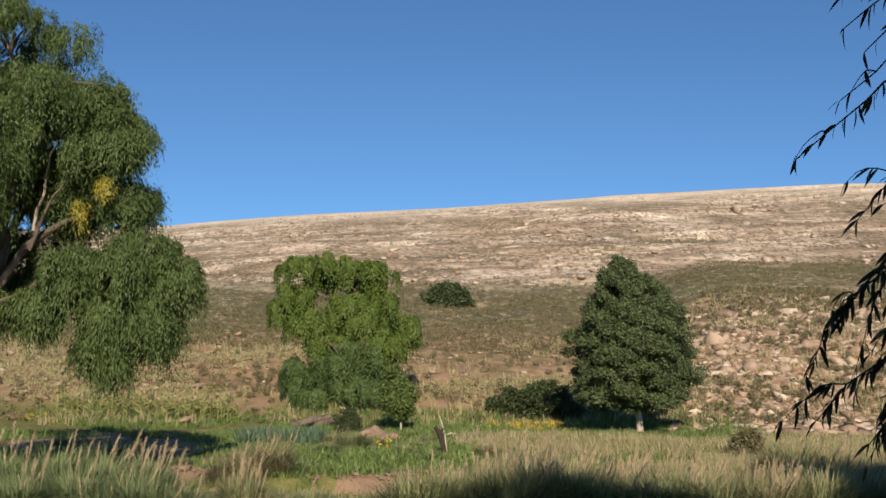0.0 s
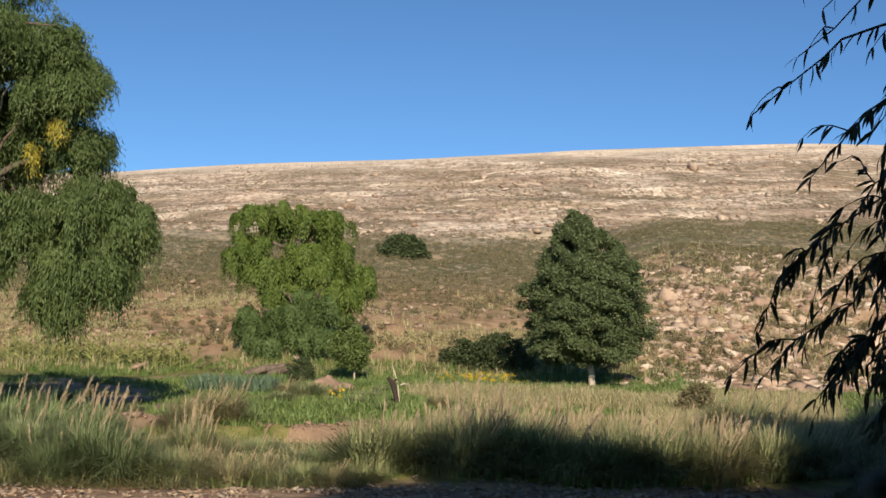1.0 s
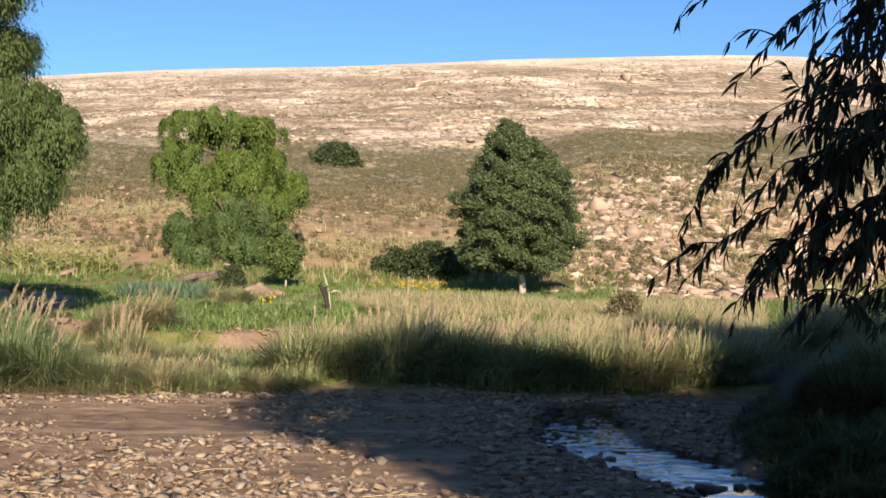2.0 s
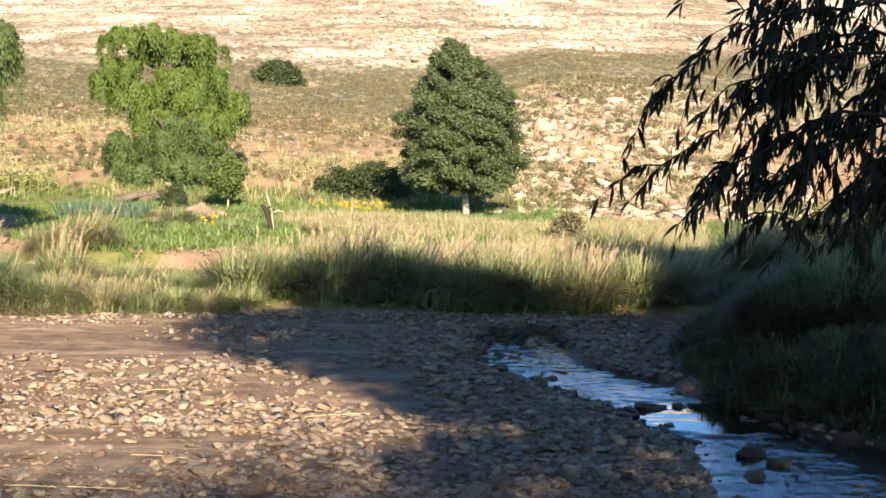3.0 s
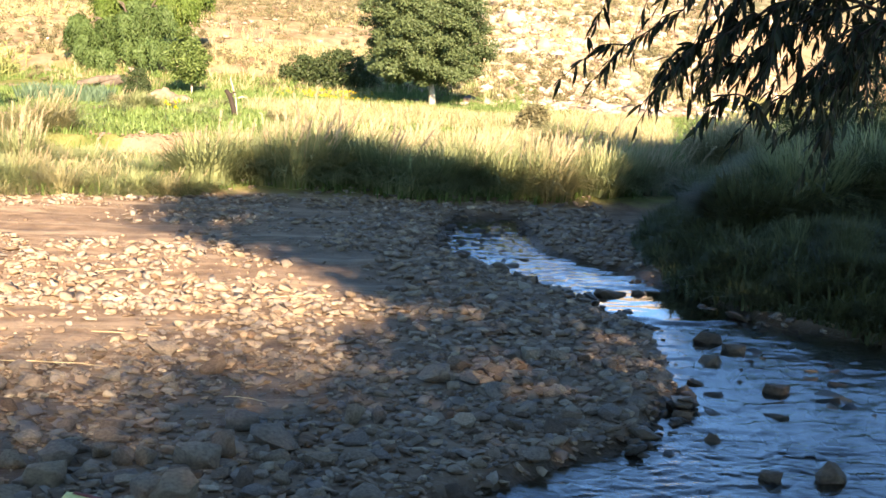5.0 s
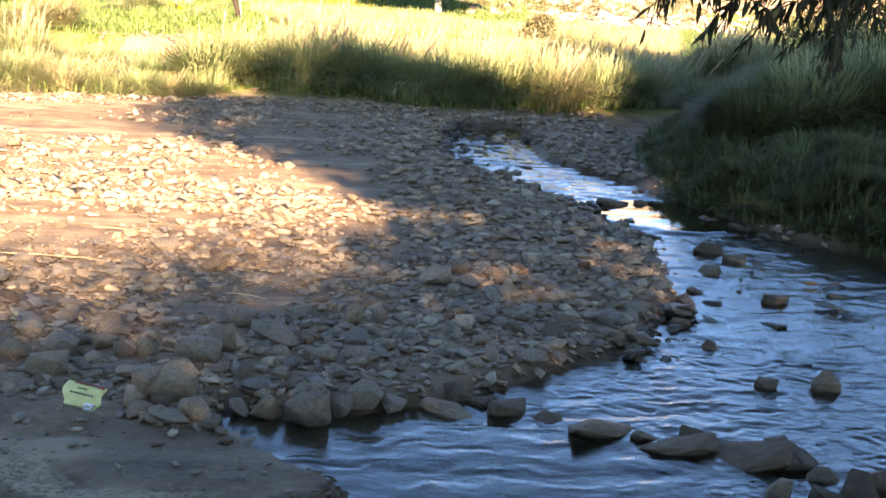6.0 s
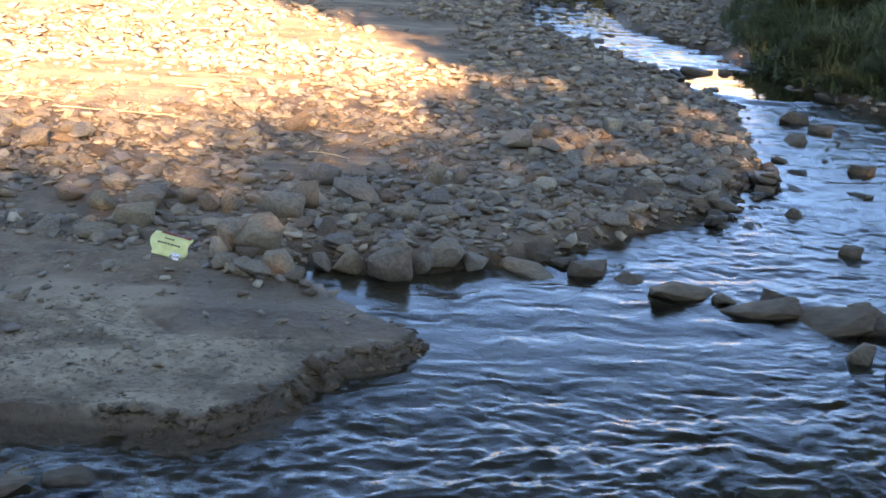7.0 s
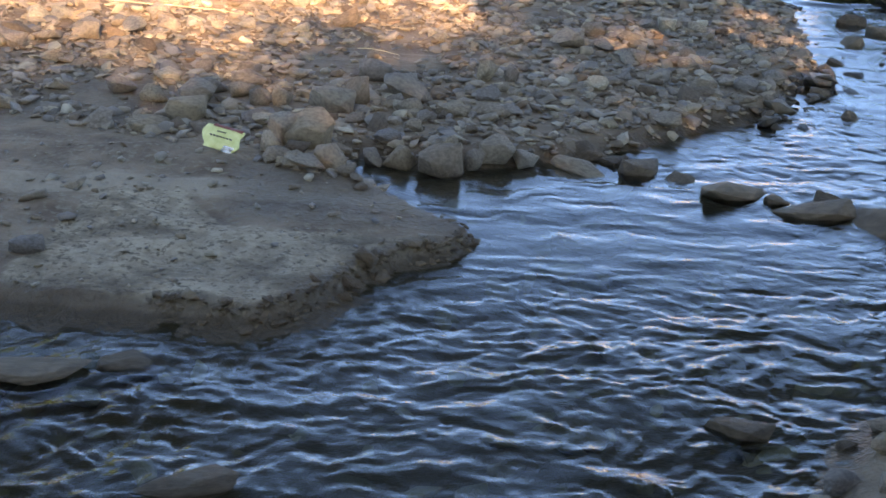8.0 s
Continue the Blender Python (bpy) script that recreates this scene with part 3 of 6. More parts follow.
ROW_Y = np.concatenate([-np.geomspace(160, 1.0, 26), np.linspace(-0.7, 1.9, 14), np.arange(2.0, 5.2, 0.03), np.arange(5.2, 16.5, 0.055), np.geomspace(16.5, 250, 400), np.geomspace(256, 1800, 24)])
COL_U = np.concatenate([-np.geomspace(260, 6.1, 40), np.arange(-6.0, -1.4, 0.055), np.arange(-1.4, 1.2, 0.032), np.arange(1.2, 6.0, 0.055), np.geomspace(6.0, 260, 40)])
ROW_S = np.where(ROW_Y < 16, 1.0, ROW_Y / 16.0)
GX, GY = COL_U[None, :] * ROW_S[:, None], np.repeat(ROW_Y[:, None], len(COL_U), 1)
GZ = land(GX, GY)
rows, cols = GX.shape
ii, jj = np.meshgrid(np.arange(rows - 1), np.arange(cols - 1), indexing="ij")
quads = np.stack([ii * cols + jj, ii * cols + jj + 1, (ii + 1) * cols + jj + 1, (ii + 1) * cols + jj], -1).reshape(-1, 4)
ground = tagged(new("ground", quick_mesh("ground", np.stack([GX, GY, GZ], -1).reshape(-1, 3), quads, GROUND, True)),
                "brown silt river bed, green meadow and pale rocky hillside", "ground", kind="structure")

BARE = smooth(0.56, 0.66, vnoise(GX, GY, 0.45, 4, 21)) * 0.9
LIP = 18.9 + 1.1 * np.sin(GX * 1.1 + 0.5) + 1.5 * (vnoise(GX, GY, 0.9, 3, 26) - 0.5)
BARE = np.maximum(BARE, smooth(0.75, 0.35, np.abs(GY - LIP - 0.05)) * smooth(-5.0, -3.8, GX) * smooth(1.2, 0.3, GX) * smooth(0.38, 0.50, vnoise(GX, GY, 1.1, 3, 27)))
for ex, ey, er in ((-1.75, 33.0, 0.9), (-2.7, 30.3, 1.1), (-0.9, 32.4, 0.7), (-3.4, 24.5, 0.8), (-2.3, 25.5, 0.8)):
    BARE = np.maximum(BARE, smooth(1.3, 0.6, np.hypot(GX - ex, (GY - ey) * 0.7) / er))
bare_attr = ground.data.attributes.new("bare", "FLOAT", "POINT")
bare_attr.data.foreach_set("value", BARE.ravel().astype(np.float32))
TURF = smooth(-0.1, 0.15, GX - bank_line(GY)) * smooth(6.9, 7.4, GY) + (1 - smooth(0.3, 1.2, GY))
turf_attr = ground.data.attributes.new("turf", "FLOAT", "POINT")
turf_attr.data.foreach_set("value", np.clip(TURF, 0, 1).ravel().astype(np.float32))

RIM = smooth(0.085, 0.02, shore_distance(GX, GY) + 0.10 * (vnoise(GX, GY, 6.0, 3, 29) - 0.5)) * smooth(12.5, 10.5, GY)
rim_attr = ground.data.attributes.new("wet_rim", "FLOAT", "POINT")
rim_attr.data.foreach_set("value", RIM.ravel().astype(np.float32))

# dried pale silt on the bar, with damp mud on the side of the pool
BAR_TOP = np.interp(GX, [-0.95, -0.8, -0.52, -0.38, 0.34], [3.75, 4.28, 4.34, 4.05, 4.04])
BAR_FOOT = np.interp(GX, [-0.9, -0.69, -0.3, 0.02, 0.26, 0.36], [3.52, 3.46, 3.44, 3.57, 3.84, 3.97])
RAG = 0.16 * (vnoise(GX, GY, 5.0, 4, 36) - 0.5)
PALE = smooth(-0.05, 0.06, BAR_TOP - GY + RAG) * smooth(-0.03, 0.07, GY - BAR_FOOT + RAG) * smooth(-0.98, -0.88, GX + RAG)
pale_attr = ground.data.attributes.new("pale_bar", "FLOAT", "POINT")
pale_attr.data.foreach_set("value", PALE.ravel().astype(np.float32))
MUD = smooth(-0.5, -0.3, GX + RAG) * smooth(0.55, 0.4, GX) * smooth(0.0, 0.1, GY - BAR_TOP + RAG) * smooth(4.75, 4.55, GY + RAG)
RIM = np.maximum(RIM, 0.75 * MUD)
ground.data.attributes["wet_rim"].data.foreach_set("value", RIM.ravel().astype(np.float32))

# ---- the stream ----
WX = np.concatenate([np.arange(-6.2, -1.7, 0.05), np.arange(-1.7, 2.9, 0.0115), np.arange(3.0, 7.2, 0.035)])
WY = np.concatenate([np.arange(1.6, 2.3, 0.03), np.arange(2.3, 6.0, 0.0095), np.arange(6.0, 15.2, 0.024)])
wx, wy = np.meshgrid(WX, WY, indexing="ij")


def glassy(x, y):
    """How still the water lies: the slack pool below the bank, and less so the far reach, to mirror the hillside."""
    slack = smooth(0.8, 0.5, np.hypot((x - 3.25) * 1.0, (y - 9.4) * 0.85) + 0.12 * (vnoise(x, y, 3.0, 2, 47) - 0.5))
    return np.maximum(slack, 0.55 * smooth(8.4, 9.6, y))


def ripples(x, y):
    """Small waves that cross the flow: long low ones in the pool, short steep ones where it runs fast over stones."""
    pool = smooth(1.25, 0.55, np.hypot((x - 0.75) * 0.85, (y - 4.55) * 1.35))
    fast = (0.5 + 0.6 * smooth(4.3, 3.3, y) + 0.5 * smooth(2.6, 3.4, x) * smooth(6.5, 7.5, y) + 0.35 * smooth(0.45, 0.75, vnoise(x, y, 1.1, 2, 13))) * (1 - 0.85 * pool) * (1 - 0.35 * smooth(7.0, 9.5, y) + 1.5 * smooth(11.2, 12.6, y)) * (1 - 0.95 * smooth(0.5, 0.95, glassy(x, y)))
    wig = 0.16 * (vnoise(x, y, 3.0, 3, 12) - 0.5)
    turn = 0.13 * (vnoise(x, y, 6.0, 2, 39) - 0.5)
    u, v = x * 0.97 + y * 0.16 + wig + turn, y * 0.985 - x * 0.12 + wig - 0.6 * turn + 0.05 * (vnoise(x, y, 15.0, 2, 43) - 0.5)
    calm = 0.011 * (vnoise(u * 3.6, v * 13.0, 1.0, 2, 14) - 0.5) * (1 - 0.85 * smooth(0.6, 0.9, glassy(x, y)))
    crest = 1 - np.abs(2 * vnoise(u * 5.0, v * 9.0, 1.0, 2, 15) - 1)
    lap = vnoise(u * 15.0 + v * 4.0, v * 24.0 - u * 3.0, 1.0, 2, 16) - 0.5
    fret = vnoise(u * 27.0 - v * 7.0, v * 37.0 + u * 4.0, 1.0, 2, 38) - 0.5
    chop = 0.0018 * crest + 0.0065 * lap * (0.4 + 1.2 * vnoise(x, y, 4.5, 2, 44)) + 0.0092 * fret * (0.3 + 1.4 * vnoise(x, y, 6.0, 2, 45)) + 0.002 * (vnoise(u * 22.0, v * 40.0, 1.0, 1, 11) - 0.5) + 0.022 * smooth(4.2, 3.2, y) * (vnoise(u * 2.4 + v * 1.6, v * 3.6 - u * 0.9, 1.0, 3, 17) - 0.5) - 0.007
    # pool surface tilted away from the eye so that it mirrors the lit hillside
    away = -0.02 * np.clip(y - 9.4, -0.8, 0.8) * smooth(0.55, 0.9, glassy(x, y))
    # far wave faces shaped to lean from the eye and catch the hill's reflection
    ph = v * 6.0 + 2.4 * vnoise(u * 2.2, v * 1.6, 1.0, 2, 46)
    ph = ph - np.floor(ph)
    lee = 0.0052 * np.where(ph < 0.82, 0.5 - ph / 0.82, (ph - 0.82) / 0.18 - 0.5) * smooth(8.0, 9.0, y) * (1 - smooth(0.6, 0.9, glassy(x, y)))
    return calm + away + lee + chop * fast * (0.45 + 1.1 * vnoise(x, y, 2.1, 3, 10))


wz = -0.028 + ripples(wx, wy)
wd = shore_distance(wx, wy)
ws = glassy(wx, wy).ravel()
a, b = wx.shape
ii, jj = np.meshgrid(np.arange(a - 1), np.arange(b - 1), indexing="ij")
wq = np.stack([ii * b + jj, (ii + 1) * b + jj, (ii + 1) * b + jj + 1, ii * b + jj + 1], -1).reshape(-1, 4)
keep = (wd.ravel()[wq] < 0.14).any(1)
used, inverse = np.unique(wq[keep], return_inverse=True)
water = tagged(new("water", quick_mesh("water", np.stack([wx, wy, wz], -1).reshape(-1, 3)[used], inverse.reshape(-1, 4), WATER, True)),
               "clear shallow stream rippling over stones, mirroring blue sky", "stream", kind="structure")
still_attr = water.data.attributes.new("still", "FLOAT", "POINT")
still_attr.data.foreach_set("value", ws[used].astype(np.float32))


def height_at(x, y):
    return float(land(np.array([x]), np.array([y]))[0])


def rooted(name, x, y, label, category, group="", turn=0.0, dz=0.0):
    e = new(name)
    e.matrix_basis = pose(x, y, height_at(x, y) + dz, 0, 0, turn)
    return tagged(e, label, category, group)


# ---- trees ----
def weeping_willow(x, y, label, trunk, lobes, strands, per_strand, drop, leaf, material, seed, bark=BARK, gold=(), tassel=0.15, together=30, wild=0.34, ragged=0.0, heads=0, share=0.0):
    """Trunk, limbs to each lobe and hanging foliage. Lobes and trunk points are given in the world."""
    rng = np.random.default_rng(seed)
    e = rooted("willow_tree", x, y, label, "tree")
    base = np.array(e.matrix_basis.translation)
    T = np.array(trunk, float) - base
    T[0] = (0, 0, -0.15)
    n = len(T)
    part("trunk", quick_mesh("trunk", *tube(T, np.linspace(leaf[2], leaf[2] * 0.45, n), 9), bark, True), e)
    for l in lobes:
        start = T[n // 2 + (0 if l[2] - base[2] < T[-1][2] else n - 1 - n // 2)]
        end = np.array(l[:3]) - base + np.array([0, 0, l[5] * 0.5])
        P = bent(start, end, 0.12 * np.linalg.norm(end - start), rng, 7, 0.07)
        part("limb", quick_mesh("limb", *tube(P, np.linspace(leaf[2] * 0.42, leaf[2] * 0.08, 7), 6), bark, True), e)
        for _ in range(3):
            tip = end + rng.normal(0, 0.4, 3) * np.array(l[3:]) * 0.8
            part("branch", quick_mesh("branch", *tube(bent(P[4], tip, 0.1, rng, 5, 0.08), np.linspace(leaf[2] * 0.16, leaf[2] * 0.03, 5), 5), bark, True), e)
    L = np.array(lobes, float)
    L[:, :3] -= base
    L = np.array(knots(L, heads or 16 + int(11 * ragged), share or 0.38 - 0.2 * ragged, rng))
    part("crown", quick_mesh("crown", *weeping(L, strands, per_strand, drop, leaf[0], leaf[1], rng, 0.28, tassel, together, wild, ragged), material), e)
    for g in gold:
        G = np.array([g], float)
        G[:, :3] -= base
        part("yellow_foliage", quick_mesh("yellow_foliage", *weeping(G, 14, per_strand, drop * 0.7, leaf[0], leaf[1], rng, 0.1, 0.09, 4), WILLOW_GOLD), e, "strands of leaves turned yellow")
    return e


# old willow at the meadow's edge, its crown cut by the view; scaled about the eye to fit the camera's view
weeping_willow(-7.48, 20.16, "large old weeping willow with long hanging green boughs", [(-7.48, 20.16, 0.3), (-7.31, 20.16, 1.48), (-7.06, 20.16, 2.74), (-6.8, 20.16, 3.83), (-6.47, 20.16, 5.01)],
               [(-6.72, 20.16, 6.69, 1.3, 1.51, 1.01), (-8.23, 20.33, 6.69, 1.34, 1.51, 1.18), (-5.88, 19.82, 5.85, 0.97, 1.18, 0.63), (-5.17, 20.08, 5.13, 0.63, 0.92, 0.5),
                (-6.55, 19.49, 5.34, 0.76, 0.84, 0.76), (-8.06, 19.66, 4.67, 0.92, 1.01, 1.09), (-4.91, 20.5, 4.38, 0.38, 0.5, 0.42),
                # lobes at x -8.4 and -7.4 added, partly unseen, to fill the meadow shadow
                (-7.06, 20.92, 4.84, 1.01, 0.67, 1.01), (-5.4, 20.1, 5.85, 0.6, 0.7, 0.5), (-4.95, 20.0, 5.4, 0.48, 0.6, 0.42), (-6.0, 20.5, 4.6, 0.8, 0.5, 0.7), (-8.4, 20.2, 3.2, 1.0, 0.8, 0.9), (-7.4, 20.6, 2.8, 0.7, 0.6, 0.7), (-6.1, 21.1, 4.5, 0.8, 0.4, 0.8), (-6.9, 21.2, 3.4, 0.8, 0.4, 0.9), (-6.75, 19.2, 4.3, 0.35, 0.5, 0.7)],
               13500, 16, 0.8, (0.085, 0.017, 0.20), WILLOW_BIG, 11, BARK, [(-5.02, 19.5, 4.52, 0.08, 0.12, 0.16), (-5.36, 19.45, 4.12, 0.06, 0.12, 0.14), (-6.62, 19.3, 5.4, 0.05, 0.12, 0.18)], 0.15, 15, 0.42, 0.6)
bough = np.random.default_rng(12)
willow = bpy.data.objects["willow_tree"]
wb = np.array(willow.matrix_basis.translation)
for a_, b_, r_ in (((-7.14, 20.16, 2.49), (-4.45, 19.82, 3.58), 0.045), ((-6.3, 20.16, 3.6), (-5.3, 19.6, 4.9), 0.035), ((-6.25, 20.16, 3.9), (-5.75, 19.55, 5.2), 0.03), ((-7.14, 20.16, 2.15), (-6.05, 19.66, 2.74), 0.06)):
    part("limb", quick_mesh("limb", *tube(bent(np.array(a_) - wb, np.array(b_) - wb, 0.25, bough, 8, 0.06), np.linspace(r_, r_ * 0.25, 8), 6), PALE_BARK if b_[2] > 5 else BARK, True), willow)
for lobes_, n_, drop_ in (([(-4.58, 19.82, 3.4, 0.9, 0.8, 0.5), (-5.33, 19.82, 3.15, 0.63, 0.67, 0.5), (-4.05, 19.74, 3.15, 0.42, 0.5, 0.45)], 560, 1.0), ([(-4.7, 19.74, 2.65, 0.72, 0.59, 0.42), (-4.95, 19.7, 2.15, 0.42, 0.45, 0.4), (-4.3, 19.7, 2.5, 0.4, 0.45, 0.35)], 420, 0.9),
                          ([(-6.09, 19.74, 2.74, 0.34, 0.42, 0.29)], 90, 0.6)):
    L_ = np.array(lobes_, float)
    L_[:, :3] -= wb
    L_ = np.array(knots(L_, 16, 0.26, bough))
    part("hanging_bough", quick_mesh("hanging_bough", *weeping(L_, n_ * 4, 18, drop_ * 0.95, 0.095, 0.018, bough, 0.25, 0.14, 22, 0.3, 0.55), WILLOW_BIG), willow)

# willow across the meadow: a light green one, with a darker one before it
weeping_willow(-3.5, 42.0, "yellow-green weeping willow with a domed layered crown", [(-3.5, 42, 0.4), (-3.4, 42, 1.3), (-3.2, 42, 2.4), (-3.1, 42, 3.6)],
               [(-4.0, 42, 4.85, 1.25, 1.2, 0.62), (-4.75, 41.8, 3.9, 0.72, 0.9, 0.8), (-2.55, 42, 4.75, 0.95, 1.0, 0.55), (-1.45, 41.8, 3.05, 0.78, 0.9, 0.75), (-2.9, 41.2, 3.5, 1.05, 0.8, 0.75), (-2.0, 41.9, 3.9, 0.6, 0.7, 0.5), (-3.9, 41.3, 3.2, 0.9, 0.8, 0.6), (-2.1, 41.3, 2.6, 0.9, 0.7, 0.5), (-3.3, 41.2, 2.5, 0.9, 0.7, 0.4)],
               5200, 12, 1.15, (0.12, 0.036, 0.2), WILLOW_LIGHT, 21, BARK, (), 0.12, 30, 0.26, 0.2, 13, 0.25)
weeping_willow(-3.1, 40.6, "dark green weeping willow with low hanging foliage", [(-3.7, 40.6, 0.0), (-3.5, 40.6, 0.5), (-3.2, 40.6, 1.1), (-3.0, 40.6, 1.8)],
               [(-4.15, 40.5, 1.75, 0.85, 0.8, 0.6), (-3.3, 40.3, 2.15, 0.75, 0.8, 0.6), (-2.3, 40.4, 2.15, 0.75, 0.8, 0.65), (-3.9, 40.2, 1.2, 0.8, 0.7, 0.5), (-2.6, 40.2, 1.3, 0.9, 0.7, 0.5)],
               3600, 13, 1.0, (0.10, 0.030, 0.16), WILLOW_DARK, 22, BARK, (), 0.12, 34, 0.26, 0.2, 11, 0.26)


def leafy_tree(name, x, y, label, profile, centre, clumps, per, leaf, clump_r, material, seed, trunk_r, bark=PALE_BARK, forks=6, depth=1.0, category="tree"):
    """A tree or shrub whose outline follows profile [(z, half width)], set with clumps of leaves."""
    rng = np.random.default_rng(seed)
    e = rooted(name, x, y, label, category)
    zs, ws = [p[0] for p in profile], [p[1] for p in profile]
    cand = rng.uniform(zs[0], zs[-1], clumps * 6)
    cand = cand[rng.random(len(cand)) < np.interp(cand, zs, ws) / max(ws)][:clumps]
    ang = rng.uniform(0, 2 * np.pi, len(cand))
    lump = 0.84 + 0.34 * np.sin(ang * 4 + cand * 3) * np.sin(cand * 6 + 1.3 + ang) + rng.normal(0, 0.07, len(cand))
    w = np.interp(cand, zs, ws) * np.minimum(lump, 1.06) * rng.uniform(0.35, 1.0, len(cand)) ** 0.45
    mid = np.interp(cand, [c[0] for c in centre], [c[1] for c in centre])
    C = np.stack([mid + np.cos(ang) * w, np.sin(ang) * w * depth, cand], 1)
    part("crown", quick_mesh("crown", *clumped(C, rng.uniform(0.6, 1.3, len(C)) * clump_r * (0.5 + 0.5 * np.interp(cand, zs, ws) / max(ws)), per, leaf[0], leaf[1], rng), material), e)
    top = zs[-1] * 0.8
    stem = np.array([(np.interp(z, [c[0] for c in centre], [c[1] for c in centre]) * min(1, z / max(0.3, zs[0] + 0.4)), 0, z) for z in np.linspace(-0.1, top, 8)])
    part("trunk", quick_mesh("trunk", *tube(stem, np.linspace(trunk_r, trunk_r * 0.12, 8), 8), bark, True), e)
    for k in range(forks):
        z0 = rng.uniform(0.25, 0.75) * top
        a = rng.uniform(0, 2 * np.pi)
        z1 = min(z0 + rng.uniform(0.15, 0.3) * top, top)
        r = np.interp(z1, zs, ws) * 0.8
        c0, c1 = (np.interp(z, [c[0] for c in centre], [c[1] for c in centre]) for z in (z0, z1))
        part("limb", quick_mesh("limb", *tube(bent((c0, 0, z0), (c1 + np.cos(a) * r, np.sin(a) * r * depth, z1), 0.05, rng, 6), np.linspace(trunk_r * 0.45, trunk_r * 0.08, 6), 5), bark, True), e)
    return e


leafy_tree("poplar_tree", 5.24, 35.2, "dense dark green tree of conical shape, pale trunk", [(0.72, 0.9), (0.95, 1.5), (1.5, 1.75), (2.4, 1.66), (3.2, 1.36), (3.9, 0.9), (4.4, 0.42), (4.68, 0.14)],
           [(0.0, 0.0), (0.6, -0.15), (1.5, -0.25), (3.0, -0.22), (4.85, -0.55)], 760, 240, (0.07, 0.04), 0.24, POPLAR, 31, 0.10, PALE_BARK, 9)
leafy_tree("broadleaf_shrub", 3.2, 39.5, "low dark green spreading shrub", [(0.0, 0.95), (0.35, 1.2), (0.75, 0.95), (1.05, 0.3)], [(0, 0), (1.2, -0.2)], 150, 50, (0.10, 0.05), 0.2, SHRUB, 32, 0.05, BARK, 4, 0.6, "shrub")
leafy_tree("broadleaf_shrub", 2.15, 40.0, "low dark green shrub on the slope's foot", [(0.0, 0.7), (0.35, 0.85), (0.6, 0.6), (0.8, 0.2)], [(0, 0), (1, 0)], 90, 45, (0.10, 0.05), 0.18, SHRUB, 33, 0.05, BARK, 3, 0.6, "shrub")
leafy_tree("young_tree", -1.1, 36.2, "young bright green tree with a thin pale stem", [(0.42, 0.2), (0.6, 0.5), (0.9, 0.62), (1.3, 0.48), (1.6, 0.24), (1.8, 0.07)], [(0, 0), (0.3, 0.0), (0.9, -0.15), (1.7, -0.2)], 150, 46, (0.10, 0.04), 0.16,
           leaf_material("young_leaf", (0.055, 0.098, 0.026), (0.14, 0.20, 0.058)), 34, 0.035, PALE_BARK, 4)
leafy_tree("broadleaf_shrub", -2.4, 34.5, "small round grey-green bush", [(0.0, 0.33), (0.2, 0.42), (0.45, 0.36), (0.64, 0.12)], [(0, 0), (1, 0)], 75, 46, (0.07, 0.03), 0.11, SHRUB, 35, 0.03, BARK, 3, 1.0, "shrub")
leafy_tree("broadleaf_shrub", 0.45, 88.0, "dark wide bush alone on the terrace", [(0.0, 1.5), (0.5, 1.75), (1.0, 1.45), (1.5, 0.5)], [(0, 0), (2, -0.1)], 190, 40, (0.24, 0.12), 0.36, SHRUB, 36, 0.1, BARK, 4, 0.8, "shrub")
leafy_tree("broadleaf_shrub", 6.2, 27.0, "grey-green bush in the dry grass", [(0.0, 0.36), (0.25, 0.42), (0.45, 0.28), (0.58, 0.1)], [(0, 0), (1, 0)], 70, 46, (0.08, 0.03), 0.12, SCRUB, 37, 0.03, BARK, 3, 1.0, "shrub")

leafy_tree("broadleaf_shrub", 7.3, 14.6, "tall dark shrub on the shaded stream bank", [(0.0, 0.9), (0.6, 1.1), (1.2, 0.82), (1.75, 0.22)], [(0, 0), (2, 0.15)], 230, 80, (0.065, 0.017), 0.2, SHRUB, 38, 0.05, BARK, 5, 0.8, "shrub")

# unseen willows over the near bank, behind and above the view, with crowns laid out to shade the stream
def shade_willow(x, y, top, lobes, clumps, per, seed, label):
    rng = np.random.default_rng(seed)
    e = rooted("willow_tree", x, y, label, "tree")
    b = np.array(e.matrix_basis.translation)
    T = np.array([(0, 0, -0.2), (0.05, 0, 0.9), (-0.05, 0.1, 1.9), (0.1, 0, top * 0.45), (0.1, 0, top * 0.75)])
    part("trunk", quick_mesh("trunk", *tube(T, np.linspace(0.26, 0.1, 5), 9), BARK, True), e)
    for l in lobes:
        end = np.array(l[:3]) - b
        part("limb", quick_mesh("limb", *tube(bent(T[3] if end[2] > T[3][2] else T[2], end, 0.3, rng, 7, 0.06), np.linspace(0.1, 0.02, 7), 6), BARK, True), e)
    C, _ = shell_points([tuple(np.array(l[:3]) - b) + tuple(l[3:]) for l in lobes], clumps, rng, -1.1)
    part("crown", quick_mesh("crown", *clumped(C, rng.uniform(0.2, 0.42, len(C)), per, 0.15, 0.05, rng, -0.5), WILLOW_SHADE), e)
    return e


